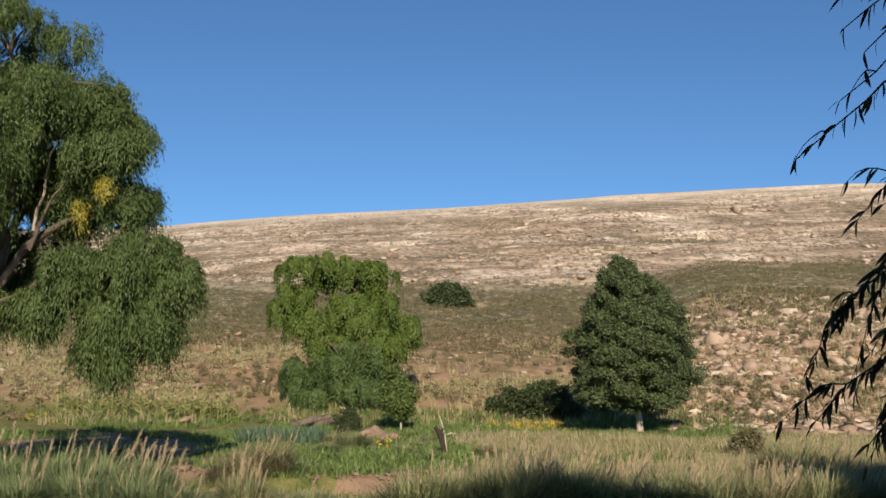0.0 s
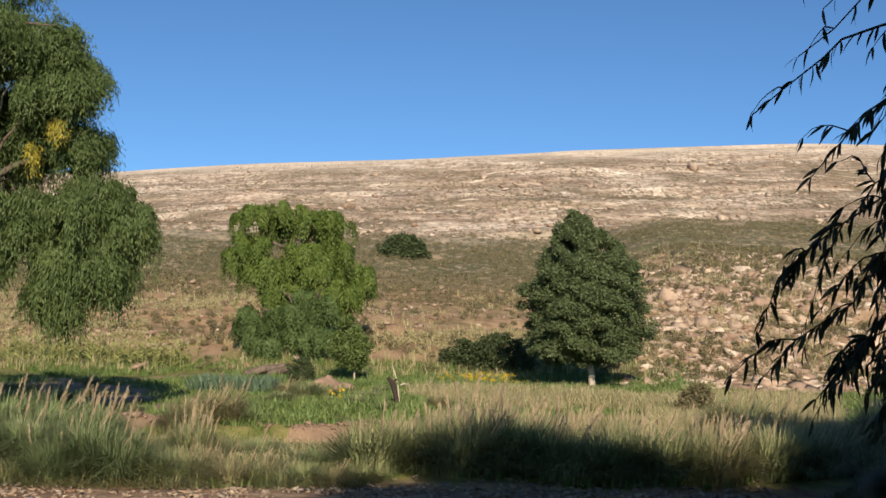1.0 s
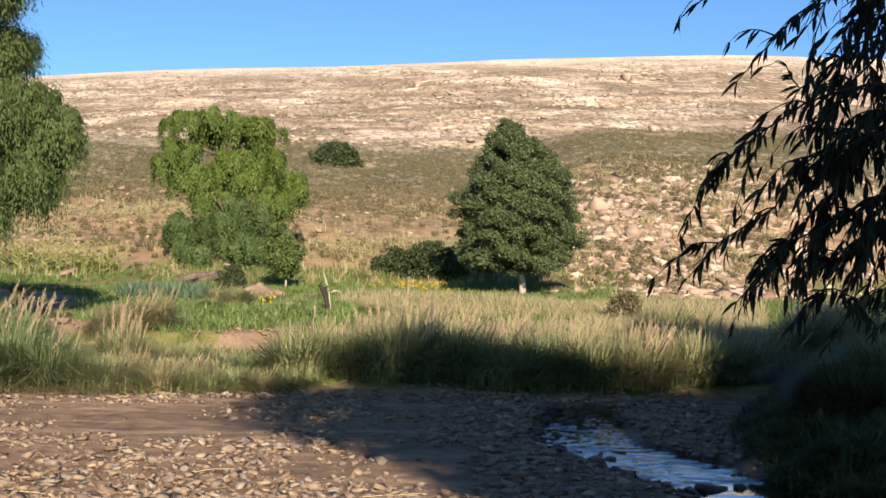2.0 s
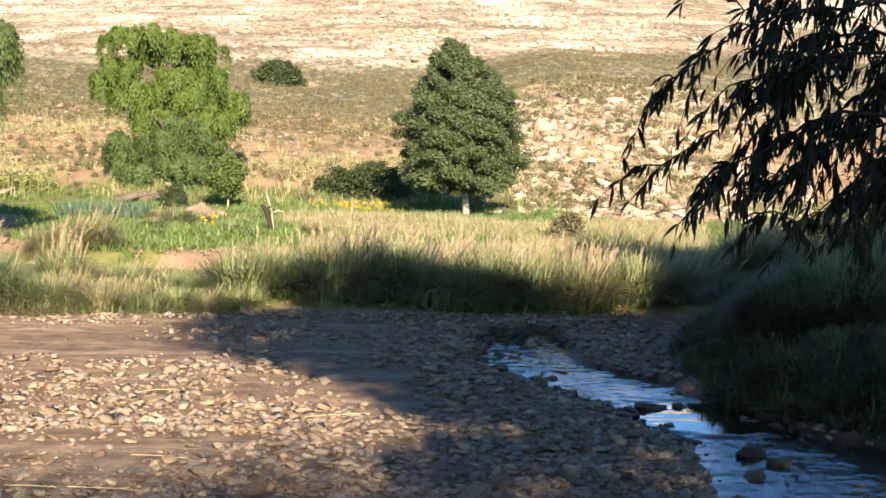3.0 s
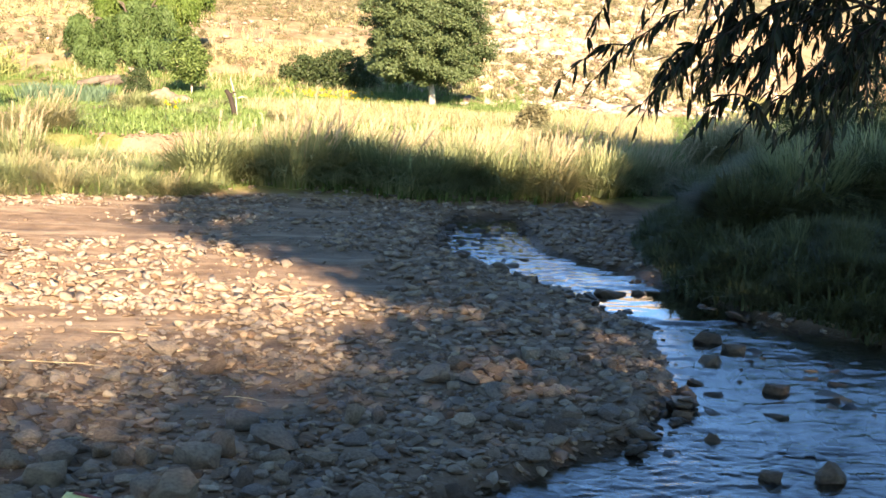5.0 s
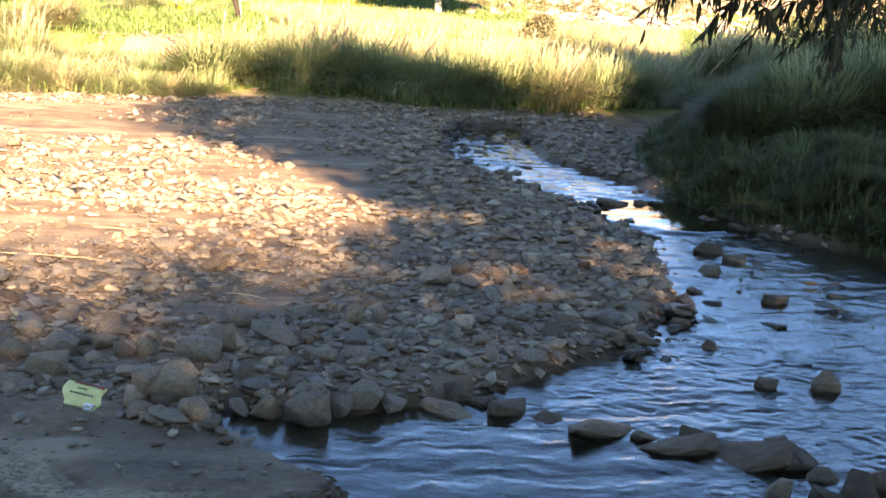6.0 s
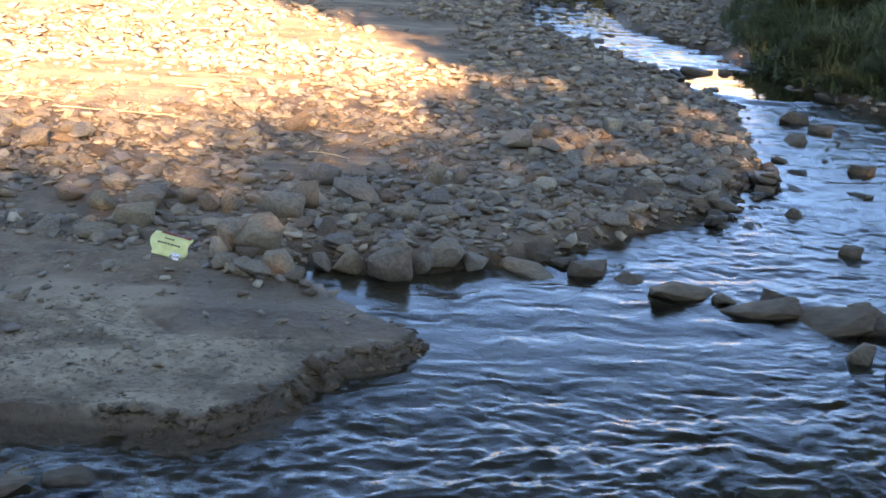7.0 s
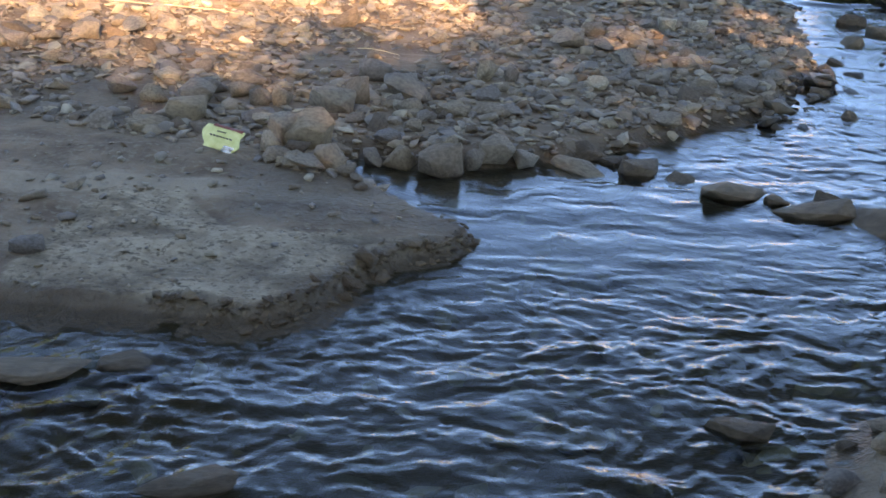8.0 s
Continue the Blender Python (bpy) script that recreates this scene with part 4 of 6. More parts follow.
near_willow = shade_willow(3.4, -1.6, 8.0, [(1.25, -1.2, 6.85, 1.3, 1.1, 0.6), (2.15, -1.2, 7.7, 1.05, 1.0, 0.68), (2.3, -1.2, 6.9, 1.2, 1.1, 0.7), (3.1, -1.2, 6.9, 1.6, 1.2, 1.0), (3.0, -1.0, 6.0, 1.3, 1.1, 0.75), (4.5, -1.0, 5.4, 1.4, 1.2, 1.5), (1.3, -1.2, 6.12, 0.72, 0.7, 0.42), (1.95, -1.2, 5.55, 0.6, 0.7, 0.55), (3.1, -1.2, 7.2, 1.0, 1.0, 0.65), (4.2, -1.2, 7.05, 1.2, 1.0, 0.62), (5.6, -1.0, 6.8, 1.2, 1.0, 0.65)], 1350, 46, 41,
             "tall willow on the near bank, shading the stream")
# sparse unseen lobes placed to dapple the light on the gravel
rl = np.random.default_rng(44)
nb = np.array(near_willow.matrix_basis.translation)
C, _ = shell_points([(2.3 - nb[0], -1.1 - nb[1], 4.95 - nb[2], 0.85, 0.8, 0.62), (3.3 - nb[0], -1.0 - nb[1], 4.8 - nb[2], 1.0, 0.9, 0.62), (2.85 - nb[0], -1.1 - nb[1], 4.16 - nb[2], 0.8, 0.5, 0.34)], 185, rl, -1.1)
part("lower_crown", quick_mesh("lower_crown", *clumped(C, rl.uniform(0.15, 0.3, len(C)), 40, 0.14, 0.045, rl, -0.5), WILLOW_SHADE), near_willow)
# unseen spray added to cut a sunlit patch out of the gravel
spray_end = np.array((1.65, -1.1, 4.25)) - nb
part("limb", quick_mesh("limb", *tube(bent(np.array((0.0, 0.05, 2.6)), spray_end, 0.2, rl, 7, 0.06), np.linspace(0.05, 0.008, 7), 6), BARK, True), near_willow)
C, _ = shell_points([(1.58 - nb[0], -1.1 - nb[1], 4.16 - nb[2], 0.34, 0.35, 0.15), (2.02 - nb[0], -1.1 - nb[1], 4.36 - nb[2], 0.26, 0.3, 0.13)], 26, rl, -1.1)
part("shade_spray", quick_mesh("shade_spray", *clumped(C, rl.uniform(0.12, 0.2, len(C)), 40, 0.13, 0.04, rl, -0.5), WILLOW_SHADE), near_willow)
shade_willow(7.6, -0.8, 8.6, [(7.6, -0.6, 6.9, 2.0, 1.5, 1.9), (5.7, -0.6, 5.9, 1.2, 1.3, 1.3), (6.2, -0.6, 4.7, 1.6, 1.3, 1.2), (8.8, -0.4, 4.8, 1.9, 1.4, 1.6), (5.7, 0.0, 3.7, 1.2, 1.0, 0.8), (9.8, -0.5, 7.0, 1.8, 1.4, 1.7), (6.5, -0.6, 6.3, 1.2, 1.2, 1.1)], 2400, 44, 42, "unseen tall willow on the near bank beside another, added for its shade")
# unseen willow added on the far bank to darken its grass
shade_willow(7.4, 7.8, 5.6, [(6.9, 8.0, 4.3, 1.6, 1.5, 1.2), (6.1, 6.7, 3.9, 1.1, 1.2, 0.9), (7.8, 9.8, 4.1, 1.5, 1.4, 1.1), (6.4, 7.6, 5.2, 1.2, 1.2, 0.8)], 1300, 44, 48, "unseen willow on the far bank, added to dim the bank and stream")
thicket = shade_willow(-3.0, -5.0, 5.0, [(-5.2, -5, 3.0, 2.2, 1.4, 2.1), (-2.2, -5, 3.0, 1.9, 1.4, 2.1), (0.6, -5, 3.2, 1.8, 1.4, 2.1), (3.4, -5.2, 3.4, 2.0, 1.4, 2.2), (-8.0, -5, 3.0, 2.2, 1.4, 2.2), (-3.7, -4.6, 2.6, 2.0, 1.2, 2.0), (-0.8, -4.6, 2.6, 2.0, 1.2, 2.0), (2.0, -4.6, 2.6, 2.0, 1.2, 2.0), (2.2, -4.9, 4.5, 1.5, 1.3, 1.3), (4.2, -4.9, 4.5, 1.6, 1.3, 1.3), (-6.4, -4.9, 3.6, 1.6, 1.3, 1.05), (-3.6, -4.9, 3.6, 1.6, 1.3, 1.05), (-0.8, -4.9, 3.65, 1.6, 1.3, 1.05), (1.9, -4.9, 3.7, 1.5, 1.3, 1.05)], 4400, 46, 43, "unseen low spreading willow thicket behind the near bank, added for its shade")
# thin unseen upper lobes placed to soften the edge of the near shade
rt_ = np.random.default_rng(45)
tb = np.array(thicket.matrix_basis.translation)
C, _ = shell_points([tuple(np.array(l[:3]) - tb) + tuple(l[3:]) for l in ((-6.8, -4.9, 4.4, 1.5, 1.3, 1.2), (-4.3, -4.9, 4.4, 1.5, 1.3, 1.2), (-2.0, -4.9, 4.4, 1.5, 1.3, 1.2), (0.2, -4.9, 4.4, 1.5, 1.3, 1.2), (-3.1, -4.7, 4.3, 1.4, 1.2, 1.1), (-0.9, -4.7, 4.45, 1.4, 1.2, 1.1), (1.2, -4.8, 4.85, 1.1, 1.2, 1.1), (2.7, -4.8, 4.5, 1.1, 1.2, 1.05))], 2100, rt_, -1.1)
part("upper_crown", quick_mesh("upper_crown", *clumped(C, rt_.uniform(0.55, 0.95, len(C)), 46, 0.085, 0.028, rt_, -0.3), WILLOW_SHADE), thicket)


# willow twigs that hang into the view, with their own long leaves
def long_leaf():
    """A lance-shaped leaf of unit length along x, arched and folded at its midrib."""
    s = np.array([0.0, 0.12, 0.35, 0.65, 0.88, 1.0])
    w = np.array([0.010, 0.060, 0.095, 0.08, 0.03, 0.0])
    mid = np.stack([s, np.zeros(6), -0.24 * s ** 2], 1)
    up = np.array([0, 0, 0.25])
    L = mid + np.array([0, 1, 0]) * w[:, None] + up * w[:, None]
    R = mid - np.array([0, 1, 0]) * w[:, None] + up * w[:, None]
    V = np.concatenate([mid, L, R])
    F = [(i, i + 1, 6 + i + 1, 6 + i) for i in range(5)] + [(i, 12 + i, 12 + i + 1, i + 1) for i in range(5)]
    return V, np.array(F)


LONG_LEAF = long_leaf()


def turned(U, roll):
    """3x3 matrices whose x axis is U, rolled about it."""
    U = U / np.linalg.norm(U, axis=1)[:, None]
    S = np.cross(np.array([0, 0, 1.0]), U)
    S /= np.linalg.norm(S, axis=1)[:, None] + 1e-9
    W = np.cross(U, S)
    c, s = np.cos(roll)[:, None], np.sin(roll)[:, None]
    return np.stack([U, S * c + W * s, W * c - S * s], 2)


def hanging_branch(a, b, sag, twigs, seed, density=1.0, big=1.0):
    """A branch from a to its tip b with side twigs, all set with drooping leaves."""
    rng = np.random.default_rng(seed)
    L = np.linalg.norm(np.subtract(b, a))
    P = bent(a, b, sag + 0.10 * L, rng, 9, 0.05)
    e = new("willow_branch")
    e.matrix_basis = pose(*P[0])
    tagged(e, "leafy willow branch, its shade put into near-black leaf and twig colours", "branch", "hanging willow branches")
    o = P[0]
    part("stem", quick_mesh("stem", *tube(P - o, np.linspace(0.0045, 0.001, 9) * big, 6), TWIG_SHADED, True), e)
    lines = [P[2:]]
    for _ in range(twigs):
        k = rng.integers(2, 8)
        way = (P[-1] - P[0]) / L * 0.6 + rng.normal(0, 0.45, 3) + np.array([-0.15, 0, 0.1])
        way *= big * rng.uniform(0.05, 0.14) / np.linalg.norm(way)
        Q = bent(P[k], P[k] + way, 0.01, rng, 6, 0.05)
        Q[:, 2] -= 0.55 * np.linalg.norm(way) * np.linspace(0, 1, 6) ** 2
        part("twig", quick_mesh("twig", *tube(Q - o, np.linspace(0.0018, 0.0006, 6) * big, 5), TWIG_SHADED, True), e)
        lines.append(Q)
    pts, ways = [], []
    for Q in lines:
        seg = np.linalg.norm(np.diff(Q, axis=0), axis=1)
        n = max(5, int(seg.sum() / 0.0105 / big * density))
        t = np.sort(rng.random(n)) * (len(Q) - 1)
        t[-2:] = len(Q) - 1
        i = np.minimum(t.astype(int), len(Q) - 2)
        f = (t - i)[:, None]
        p = Q[i] * (1 - f) + Q[i + 1] * f
        tang = Q[i + 1] - Q[i]
        tang /= np.linalg.norm(tang, axis=1)[:, None]
        side = np.cross(tang, rng.normal(size=(n, 3)))
        side /= np.linalg.norm(side, axis=1)[:, None]
        pts.append(p - o), ways.append(tang * 0.55 + side * 0.42 + np.array([-0.05, 0, -0.62]) + rng.normal(0, 0.22, (n, 3)))
    pts, ways = np.concatenate(pts), np.concatenate(ways)
    n = len(pts)
    size = big * rng.uniform(0.027, 0.048, n)
    M = turned(ways, rng.uniform(-1.2, 1.2, n)) * size[:, None, None]
    part("foliage", quick_mesh("leaves", *strewn(LONG_LEAF, pts, M), WILLOW_NEAR_SHADED, True), e)
    return e


# ends and leaf size scaled about the eye to fit the camera's view
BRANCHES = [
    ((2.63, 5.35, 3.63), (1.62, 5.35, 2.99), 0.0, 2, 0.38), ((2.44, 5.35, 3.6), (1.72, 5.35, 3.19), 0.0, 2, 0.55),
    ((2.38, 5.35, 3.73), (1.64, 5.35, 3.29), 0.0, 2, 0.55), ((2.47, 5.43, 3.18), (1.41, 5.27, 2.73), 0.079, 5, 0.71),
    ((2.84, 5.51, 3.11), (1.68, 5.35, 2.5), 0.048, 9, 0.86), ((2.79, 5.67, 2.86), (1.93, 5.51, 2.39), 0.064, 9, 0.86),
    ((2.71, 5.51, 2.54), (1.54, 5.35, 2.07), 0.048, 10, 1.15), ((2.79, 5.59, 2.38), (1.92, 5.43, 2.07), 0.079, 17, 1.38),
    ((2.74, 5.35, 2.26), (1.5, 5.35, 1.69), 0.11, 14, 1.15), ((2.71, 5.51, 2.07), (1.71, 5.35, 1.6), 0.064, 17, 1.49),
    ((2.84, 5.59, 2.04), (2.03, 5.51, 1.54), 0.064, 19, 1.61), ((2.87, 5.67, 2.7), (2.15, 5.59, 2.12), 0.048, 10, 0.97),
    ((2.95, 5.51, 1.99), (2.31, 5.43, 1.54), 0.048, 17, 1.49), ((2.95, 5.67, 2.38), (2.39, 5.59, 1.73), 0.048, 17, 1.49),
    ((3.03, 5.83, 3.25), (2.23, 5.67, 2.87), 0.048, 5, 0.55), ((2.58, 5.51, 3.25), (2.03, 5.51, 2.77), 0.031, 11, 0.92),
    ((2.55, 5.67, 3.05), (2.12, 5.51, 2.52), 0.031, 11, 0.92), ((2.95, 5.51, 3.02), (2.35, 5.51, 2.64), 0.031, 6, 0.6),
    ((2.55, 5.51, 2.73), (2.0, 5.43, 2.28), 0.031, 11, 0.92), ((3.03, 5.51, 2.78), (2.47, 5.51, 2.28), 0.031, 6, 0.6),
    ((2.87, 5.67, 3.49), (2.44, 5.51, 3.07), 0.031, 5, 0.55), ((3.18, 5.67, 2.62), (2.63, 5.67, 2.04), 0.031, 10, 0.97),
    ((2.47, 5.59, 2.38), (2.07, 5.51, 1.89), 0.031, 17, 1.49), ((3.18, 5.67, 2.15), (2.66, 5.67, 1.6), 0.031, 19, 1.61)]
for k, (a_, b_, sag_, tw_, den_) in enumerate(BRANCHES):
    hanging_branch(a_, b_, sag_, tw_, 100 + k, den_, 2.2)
# longer boughs of the same willow farther along the stream; upper tiers raised mostly out of view to darken the water's
# reflections
rh = np.random.default_rng(47)
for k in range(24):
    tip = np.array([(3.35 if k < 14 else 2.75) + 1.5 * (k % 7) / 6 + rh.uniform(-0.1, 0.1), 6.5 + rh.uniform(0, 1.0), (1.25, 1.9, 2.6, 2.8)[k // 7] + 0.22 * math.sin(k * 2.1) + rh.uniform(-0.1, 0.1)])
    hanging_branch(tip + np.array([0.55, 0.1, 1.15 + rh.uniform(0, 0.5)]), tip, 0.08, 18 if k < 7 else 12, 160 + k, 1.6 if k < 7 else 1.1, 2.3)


# ---- tussocks and grass ----
def plume_mesh(seed):
    """A feathery flower head on its stalk, 1 tall."""
    rng = np.random.default_rng(seed)
    stalk = tube([(0, 0, 0), (0.01, 0, 0.35), (0.03, 0, 0.7), (0.06, 0.0, 1.0)], [0.006, 0.005, 0.004, 0.002], 4)
    n = 64
    t = rng.uniform(0.66, 1.0, n)
    P = np.stack([0.03 + 0.1 * (t - 0.7), np.zeros(n), t], 1)
    U = np.stack([rng.normal(0, 0.28, n) + 0.12, rng.normal(0, 0.28, n), np.ones(n)], 1)
    hair = leaves(P, U, 0.07, 0.012, rng)
    return quick_mesh("plume", *joined([stalk, hair]), PLUME)


PLUMES = [plume_mesh(s) for s in (1, 2, 3)]


def tussock(kind, seed, n, height, spread, lean, material, plumes, label, width=0.0064, nod=19):
    rng = np.random.default_rng(seed)
    e = tagged(new("grass_tussock"), label, "grass", kind)
    part("foliage", quick_mesh("blades", *blades(n, spread, height, width, lean, rng), material), e)
    for _ in range(plumes):
        a, r = rng.uniform(0, 2 * np.pi), spread * 0.9 * math.sqrt(rng.random())
        part("plume", PLUMES[rng.integers(3)], e, at=pose(r * math.cos(a), r * math.sin(a), 0.03, rng.normal(0, 9), rng.normal(nod, 0.3 * nod + 4), rng.uniform(-40, 40)) @ Matrix.Scale(height * rng.uniform(0.85, 1.2), 4))
    return e


PLUMED = "pampas grass tussock with pale feathery plumes"
KINDS = [tussock("plumed tussocks", 51, 600, 0.64, 0.24, 0.46, BLADE, 10, PLUMED, 0.0085, 7), tussock("plumed tussocks", 52, 700, 0.60, 0.22, 0.48, BLADE_DRY, 6, PLUMED + ", turning straw-coloured"),
         tussock("plumed tussocks", 53, 640, 0.58, 0.22, 0.46, BLADE_DRY, 10, PLUMED + ", dense and dry"), tussock("green tussocks", 54, 620, 0.62, 0.24, 0.46, BLADE, 0, "dense green grass tussock of arching blades", 0.009),
         tussock("green tussocks", 55, 620, 0.46, 0.22, 0.46, BLADE, 2, "low green grass tussock with a few plumes"),
         # same grass as the others, its blades coloured darker for the bank's shade
         tussock("sedge tussocks", 56, 1100, 0.50, 0.30, 0.34, BANK_BLADE_SHADED, 0, "stream bank grass tussock with shade put into its blade colour", 0.013),
         tussock("large tussocks", 57, 1300, 0.66, 0.22, 0.52, BLADE_BLUE, 4, "large blue-green pampas tussock with pale plumes", 0.0064, 7)]
placed = [False] * 7


def set_tussock(k, x, y, size, rng):
    m = pose(x, y, height_at(x, y) - 0.03, rng.normal(0, 4), rng.normal(0, 4), rng.uniform(-60, 60))
    if not placed[k]:
        placed[k] = True
        KINDS[k].scale = (size,) * 3
        KINDS[k].matrix_basis = m @ Matrix.Scale(size, 4)
        return
    ob = copy_thing(KINDS[k], m)
    ob.scale = (size * rng.uniform(0.9, 1.1), size * rng.uniform(0.9, 1.1), size)


rt = np.random.default_rng(60)
for i in range(34):        # front row along the gravel
    x = -0.25 + 5.3 * (i + rt.uniform(-0.3, 0.3)) / 33
    foot = np.interp(x, [-0.3, 0.1, 1.3, 2.5, 3.5, 5.1], [14.85, 15.05, 15.0, 14.62, 14.62, 15.4])
    set_tussock(rt.choice([0, 3, 3, 4]) if x < 3.6 else rt.choice([1, 3]), x, foot + 0.25 + rt.uniform(-0.05, 0.5), rt.uniform(1.0, 1.35) * (1.12 if 0.6 < x < 2.4 else 0.95), rt)
for i in range(46):        # dry plumed ones behind it
    x = rt.uniform(0.45, 5.4)
    set_tussock(rt.choice([1, 2, 2]), x, rt.uniform(16.1, 19.2), rt.uniform(0.85, 1.15) * (1.1 if x < 1.8 else 1.0), rt)
for x, y, s, k in ((-5.55, 17.0, 1.35, 6), (-4.95, 17.3, 1.3, 6), (-4.3, 17.0, 1.35, 6), (-3.75, 17.1, 1.1, 6), (-6.2, 17.3, 1.35, 6), (-5.1, 16.5, 1.15, 6), (-4.6, 16.3, 0.95, 3), (-3.6, 16.6, 0.8, 4),
                   (-2.65, 18.3, 1.15, 2), (-2.35, 18.6, 1.1, 1), (-2.95, 18.5, 1.0, 1), (-6.3, 16.4, 1.2, 6), (-7.0, 17.2, 1.3, 6), (-4.1, 18.6, 1.0, 0), (-3.2, 15.8, 0.7, 4), (-2.2, 16.2, 0.7, 4), (-1.6, 16.3, 0.8, 4)):
    set_tussock(k, x, y, s, rt)
# tall pampas and soft tufts where the meadow meets the gravel
rm = np.random.default_rng(58)
for k, x, y, size in ((6, -3.3, 14.7, 1.35), (6, -2.95, 14.5, 1.1), (6, -3.6, 14.4, 1.0), (3, -2.6, 14.5, 0.8), (0, -2.45, 16.3, 1.0), (0, -2.3, 16.1, 0.85), (6, -4.1, 15.2, 1.2), (6, -4.7, 15.0, 1.1)):
    set_tussock(k, x, y, size, rm)
for x in np.arange(-2.35, -0.15, 0.2):
    set_tussock(rm.choice([1, 3, 4]), x + rm.uniform(-0.06, 0.06), 14.5 + rm.uniform(-0.2, 0.4), rm.uniform(0.5, 0.75), rm)
for i in range(46):        # low green ones between meadow and gravel
    y = rt.uniform(14.6, 17.4)
    q = rt.uniform(-0.42, -0.02)
    set_tussock(rt.choice([3, 4, 4, 6, 1]), q * y, y, rt.uniform(0.45, 0.9) * (0.62 if q > -0.22 else 1.0), rt)
for i in range(30):        # farther in the meadow
    y = rt.uniform(19.5, 33)
    set_tussock(rt.choice([4, 4, 1, 3]), rt.uniform(-0.30, 0.1) * y, y, rt.uniform(0.45, 0.8), rt)
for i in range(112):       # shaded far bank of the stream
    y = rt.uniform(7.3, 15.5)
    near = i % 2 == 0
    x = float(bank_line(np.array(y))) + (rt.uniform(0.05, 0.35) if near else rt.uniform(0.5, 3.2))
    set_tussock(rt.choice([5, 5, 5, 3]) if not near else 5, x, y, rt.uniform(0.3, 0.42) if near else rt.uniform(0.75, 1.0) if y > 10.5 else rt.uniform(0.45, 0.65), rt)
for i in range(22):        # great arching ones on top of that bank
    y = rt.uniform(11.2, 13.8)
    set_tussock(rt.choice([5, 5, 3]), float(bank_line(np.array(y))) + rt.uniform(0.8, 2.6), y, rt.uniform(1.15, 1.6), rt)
for i in range(16):
    x = rt.uniform(5.2, 9.0)
    set_tussock(rt.choice([1, 3, 2]), x, rt.uniform(15.5, 21), rt.uniform(1.1, 1.5), rt)


def grass_patch(name, label, n, xr, yr, height, lean, material, seed, mask=None, per=7, width=0.006, fan=True):
    """Tufts of grass over a stretch of the meadow, all in one."""
    rng = np.random.default_rng(seed)
    t = rng.random(n)
    y = yr[0] * (yr[1] / yr[0]) ** t
    x = rng.uniform(0, 1, n) * (xr[1] - xr[0]) + xr[0]
    x = x * y / yr[0] if fan and xr[1] - xr[0] > 4 and yr[1] / yr[0] > 1.3 else x
    if mask is not None:
        ok = mask(x, y)
        x, y = x[ok], y[ok]
    tufts = [blades(per, 0.10, height, width, lean, rng, 2) for _ in range(5)]
    out = []
    for k in range(5):
        s = slice(k, None, 5)
        P = np.stack([x[s], y[s], land(x[s], y[s]) - 0.01], 1)
        size = rng.uniform(0.6, 1.3, len(P)) * (0.6 + 0.8 * vnoise(P[:, 0], P[:, 1], 0.5, 3, 20))
        out.append(strewn(tufts[k], P, spin(rng.uniform(0, 6.28, len(P))) * size[:, None, None]))
    V, F = joined(out)
    ob = new(name, quick_mesh(name, V, F, material))
    return tagged(ob, label, "grass", kind="stuff")


def bare_earth(x, y):
    lip = 18.9 + 1.1 * np.sin(x * 1.1 + 0.5) + 1.5 * (vnoise(x, y, 0.9, 3, 26) - 0.5)
    cut = (np.abs(y - lip - 0.05) < 0.6) & (x > -4.4) & (x < 0.7) & (vnoise(x, y, 1.1, 3, 27) > 0.43)
    return (vnoise(x, y, 0.45, 4, 21) < 0.61) & ~cut


def meadow_edge(x):
    return np.interp(x, [-3.0, -2.2, -1.1, 0.2, 1.3, 2.4, 3.5, 5.1], [14.05, 14.15, 14.4, 14.95, 14.9, 14.6, 14.6, 15.4])


def not_bed(x, y):
    return (y > meadow_edge(x) + 0.5 * (vnoise(x, y, 1.1, 2, 22) - 0.5)) & bare_earth(x, y)


grass_patch("meadow_grass", "short green meadow grass", 21000, (-6.2, 6.5), (14.2, 36), 0.17, 0.10, GRASS, 71, not_bed, 5, 0.011)
grass_patch("meadow_grass", "taller mixed grass along the gravel", 5200, (-7.5, -0.2), (14.1, 17.8), 0.22, 0.36, BLADE, 72, lambda x, y: y > meadow_edge(x) + 0.1, 9, 0.006)
grass_patch("dry_grass", "pale dry straw-coloured grass", 2600, (-7.0, -0.1), (14.1, 17.9), 0.26, 0.42, STRAW, 73, lambda x, y: y > meadow_edge(x), 8, 0.005)
grass_patch("dry_grass", "stand of pale dry grass", 9000, (0.2, 6.4), (19.0, 33.5), 0.30, 0.16, STRAW, 74, lambda x, y: (vnoise(x, y, 0.3, 2, 23) > 0.30) & ((x > 0.7) | (y > 24.2)), 7)
grass_patch("dry_grass", "dry grass on the lower slope", 6000, (-13, 13), (37.5, 62), 0.34, 0.16, STRAW, 75, lambda x, y: vnoise(x, y, 0.22, 3, 24) > 0.5, 7, 0.012)
grass_patch("meadow_grass", "green field grass", 10000, (-12, 9), (33, 40), 0.22, 0.1, GRASS, 76, lambda x, y: vnoise(x, y, 0.3, 3, 25) > 0.34, 7, 0.01)
grass_patch("bank_grass", "long grass hanging over the shaded bank", 12000, (3.4, 8.0), (7.2, 15.8), 0.22, 0.20, BANK_BLADE_SHADED, 77, lambda x, y: x > bank_line(y) - 0.06, 9, 0.013, False)


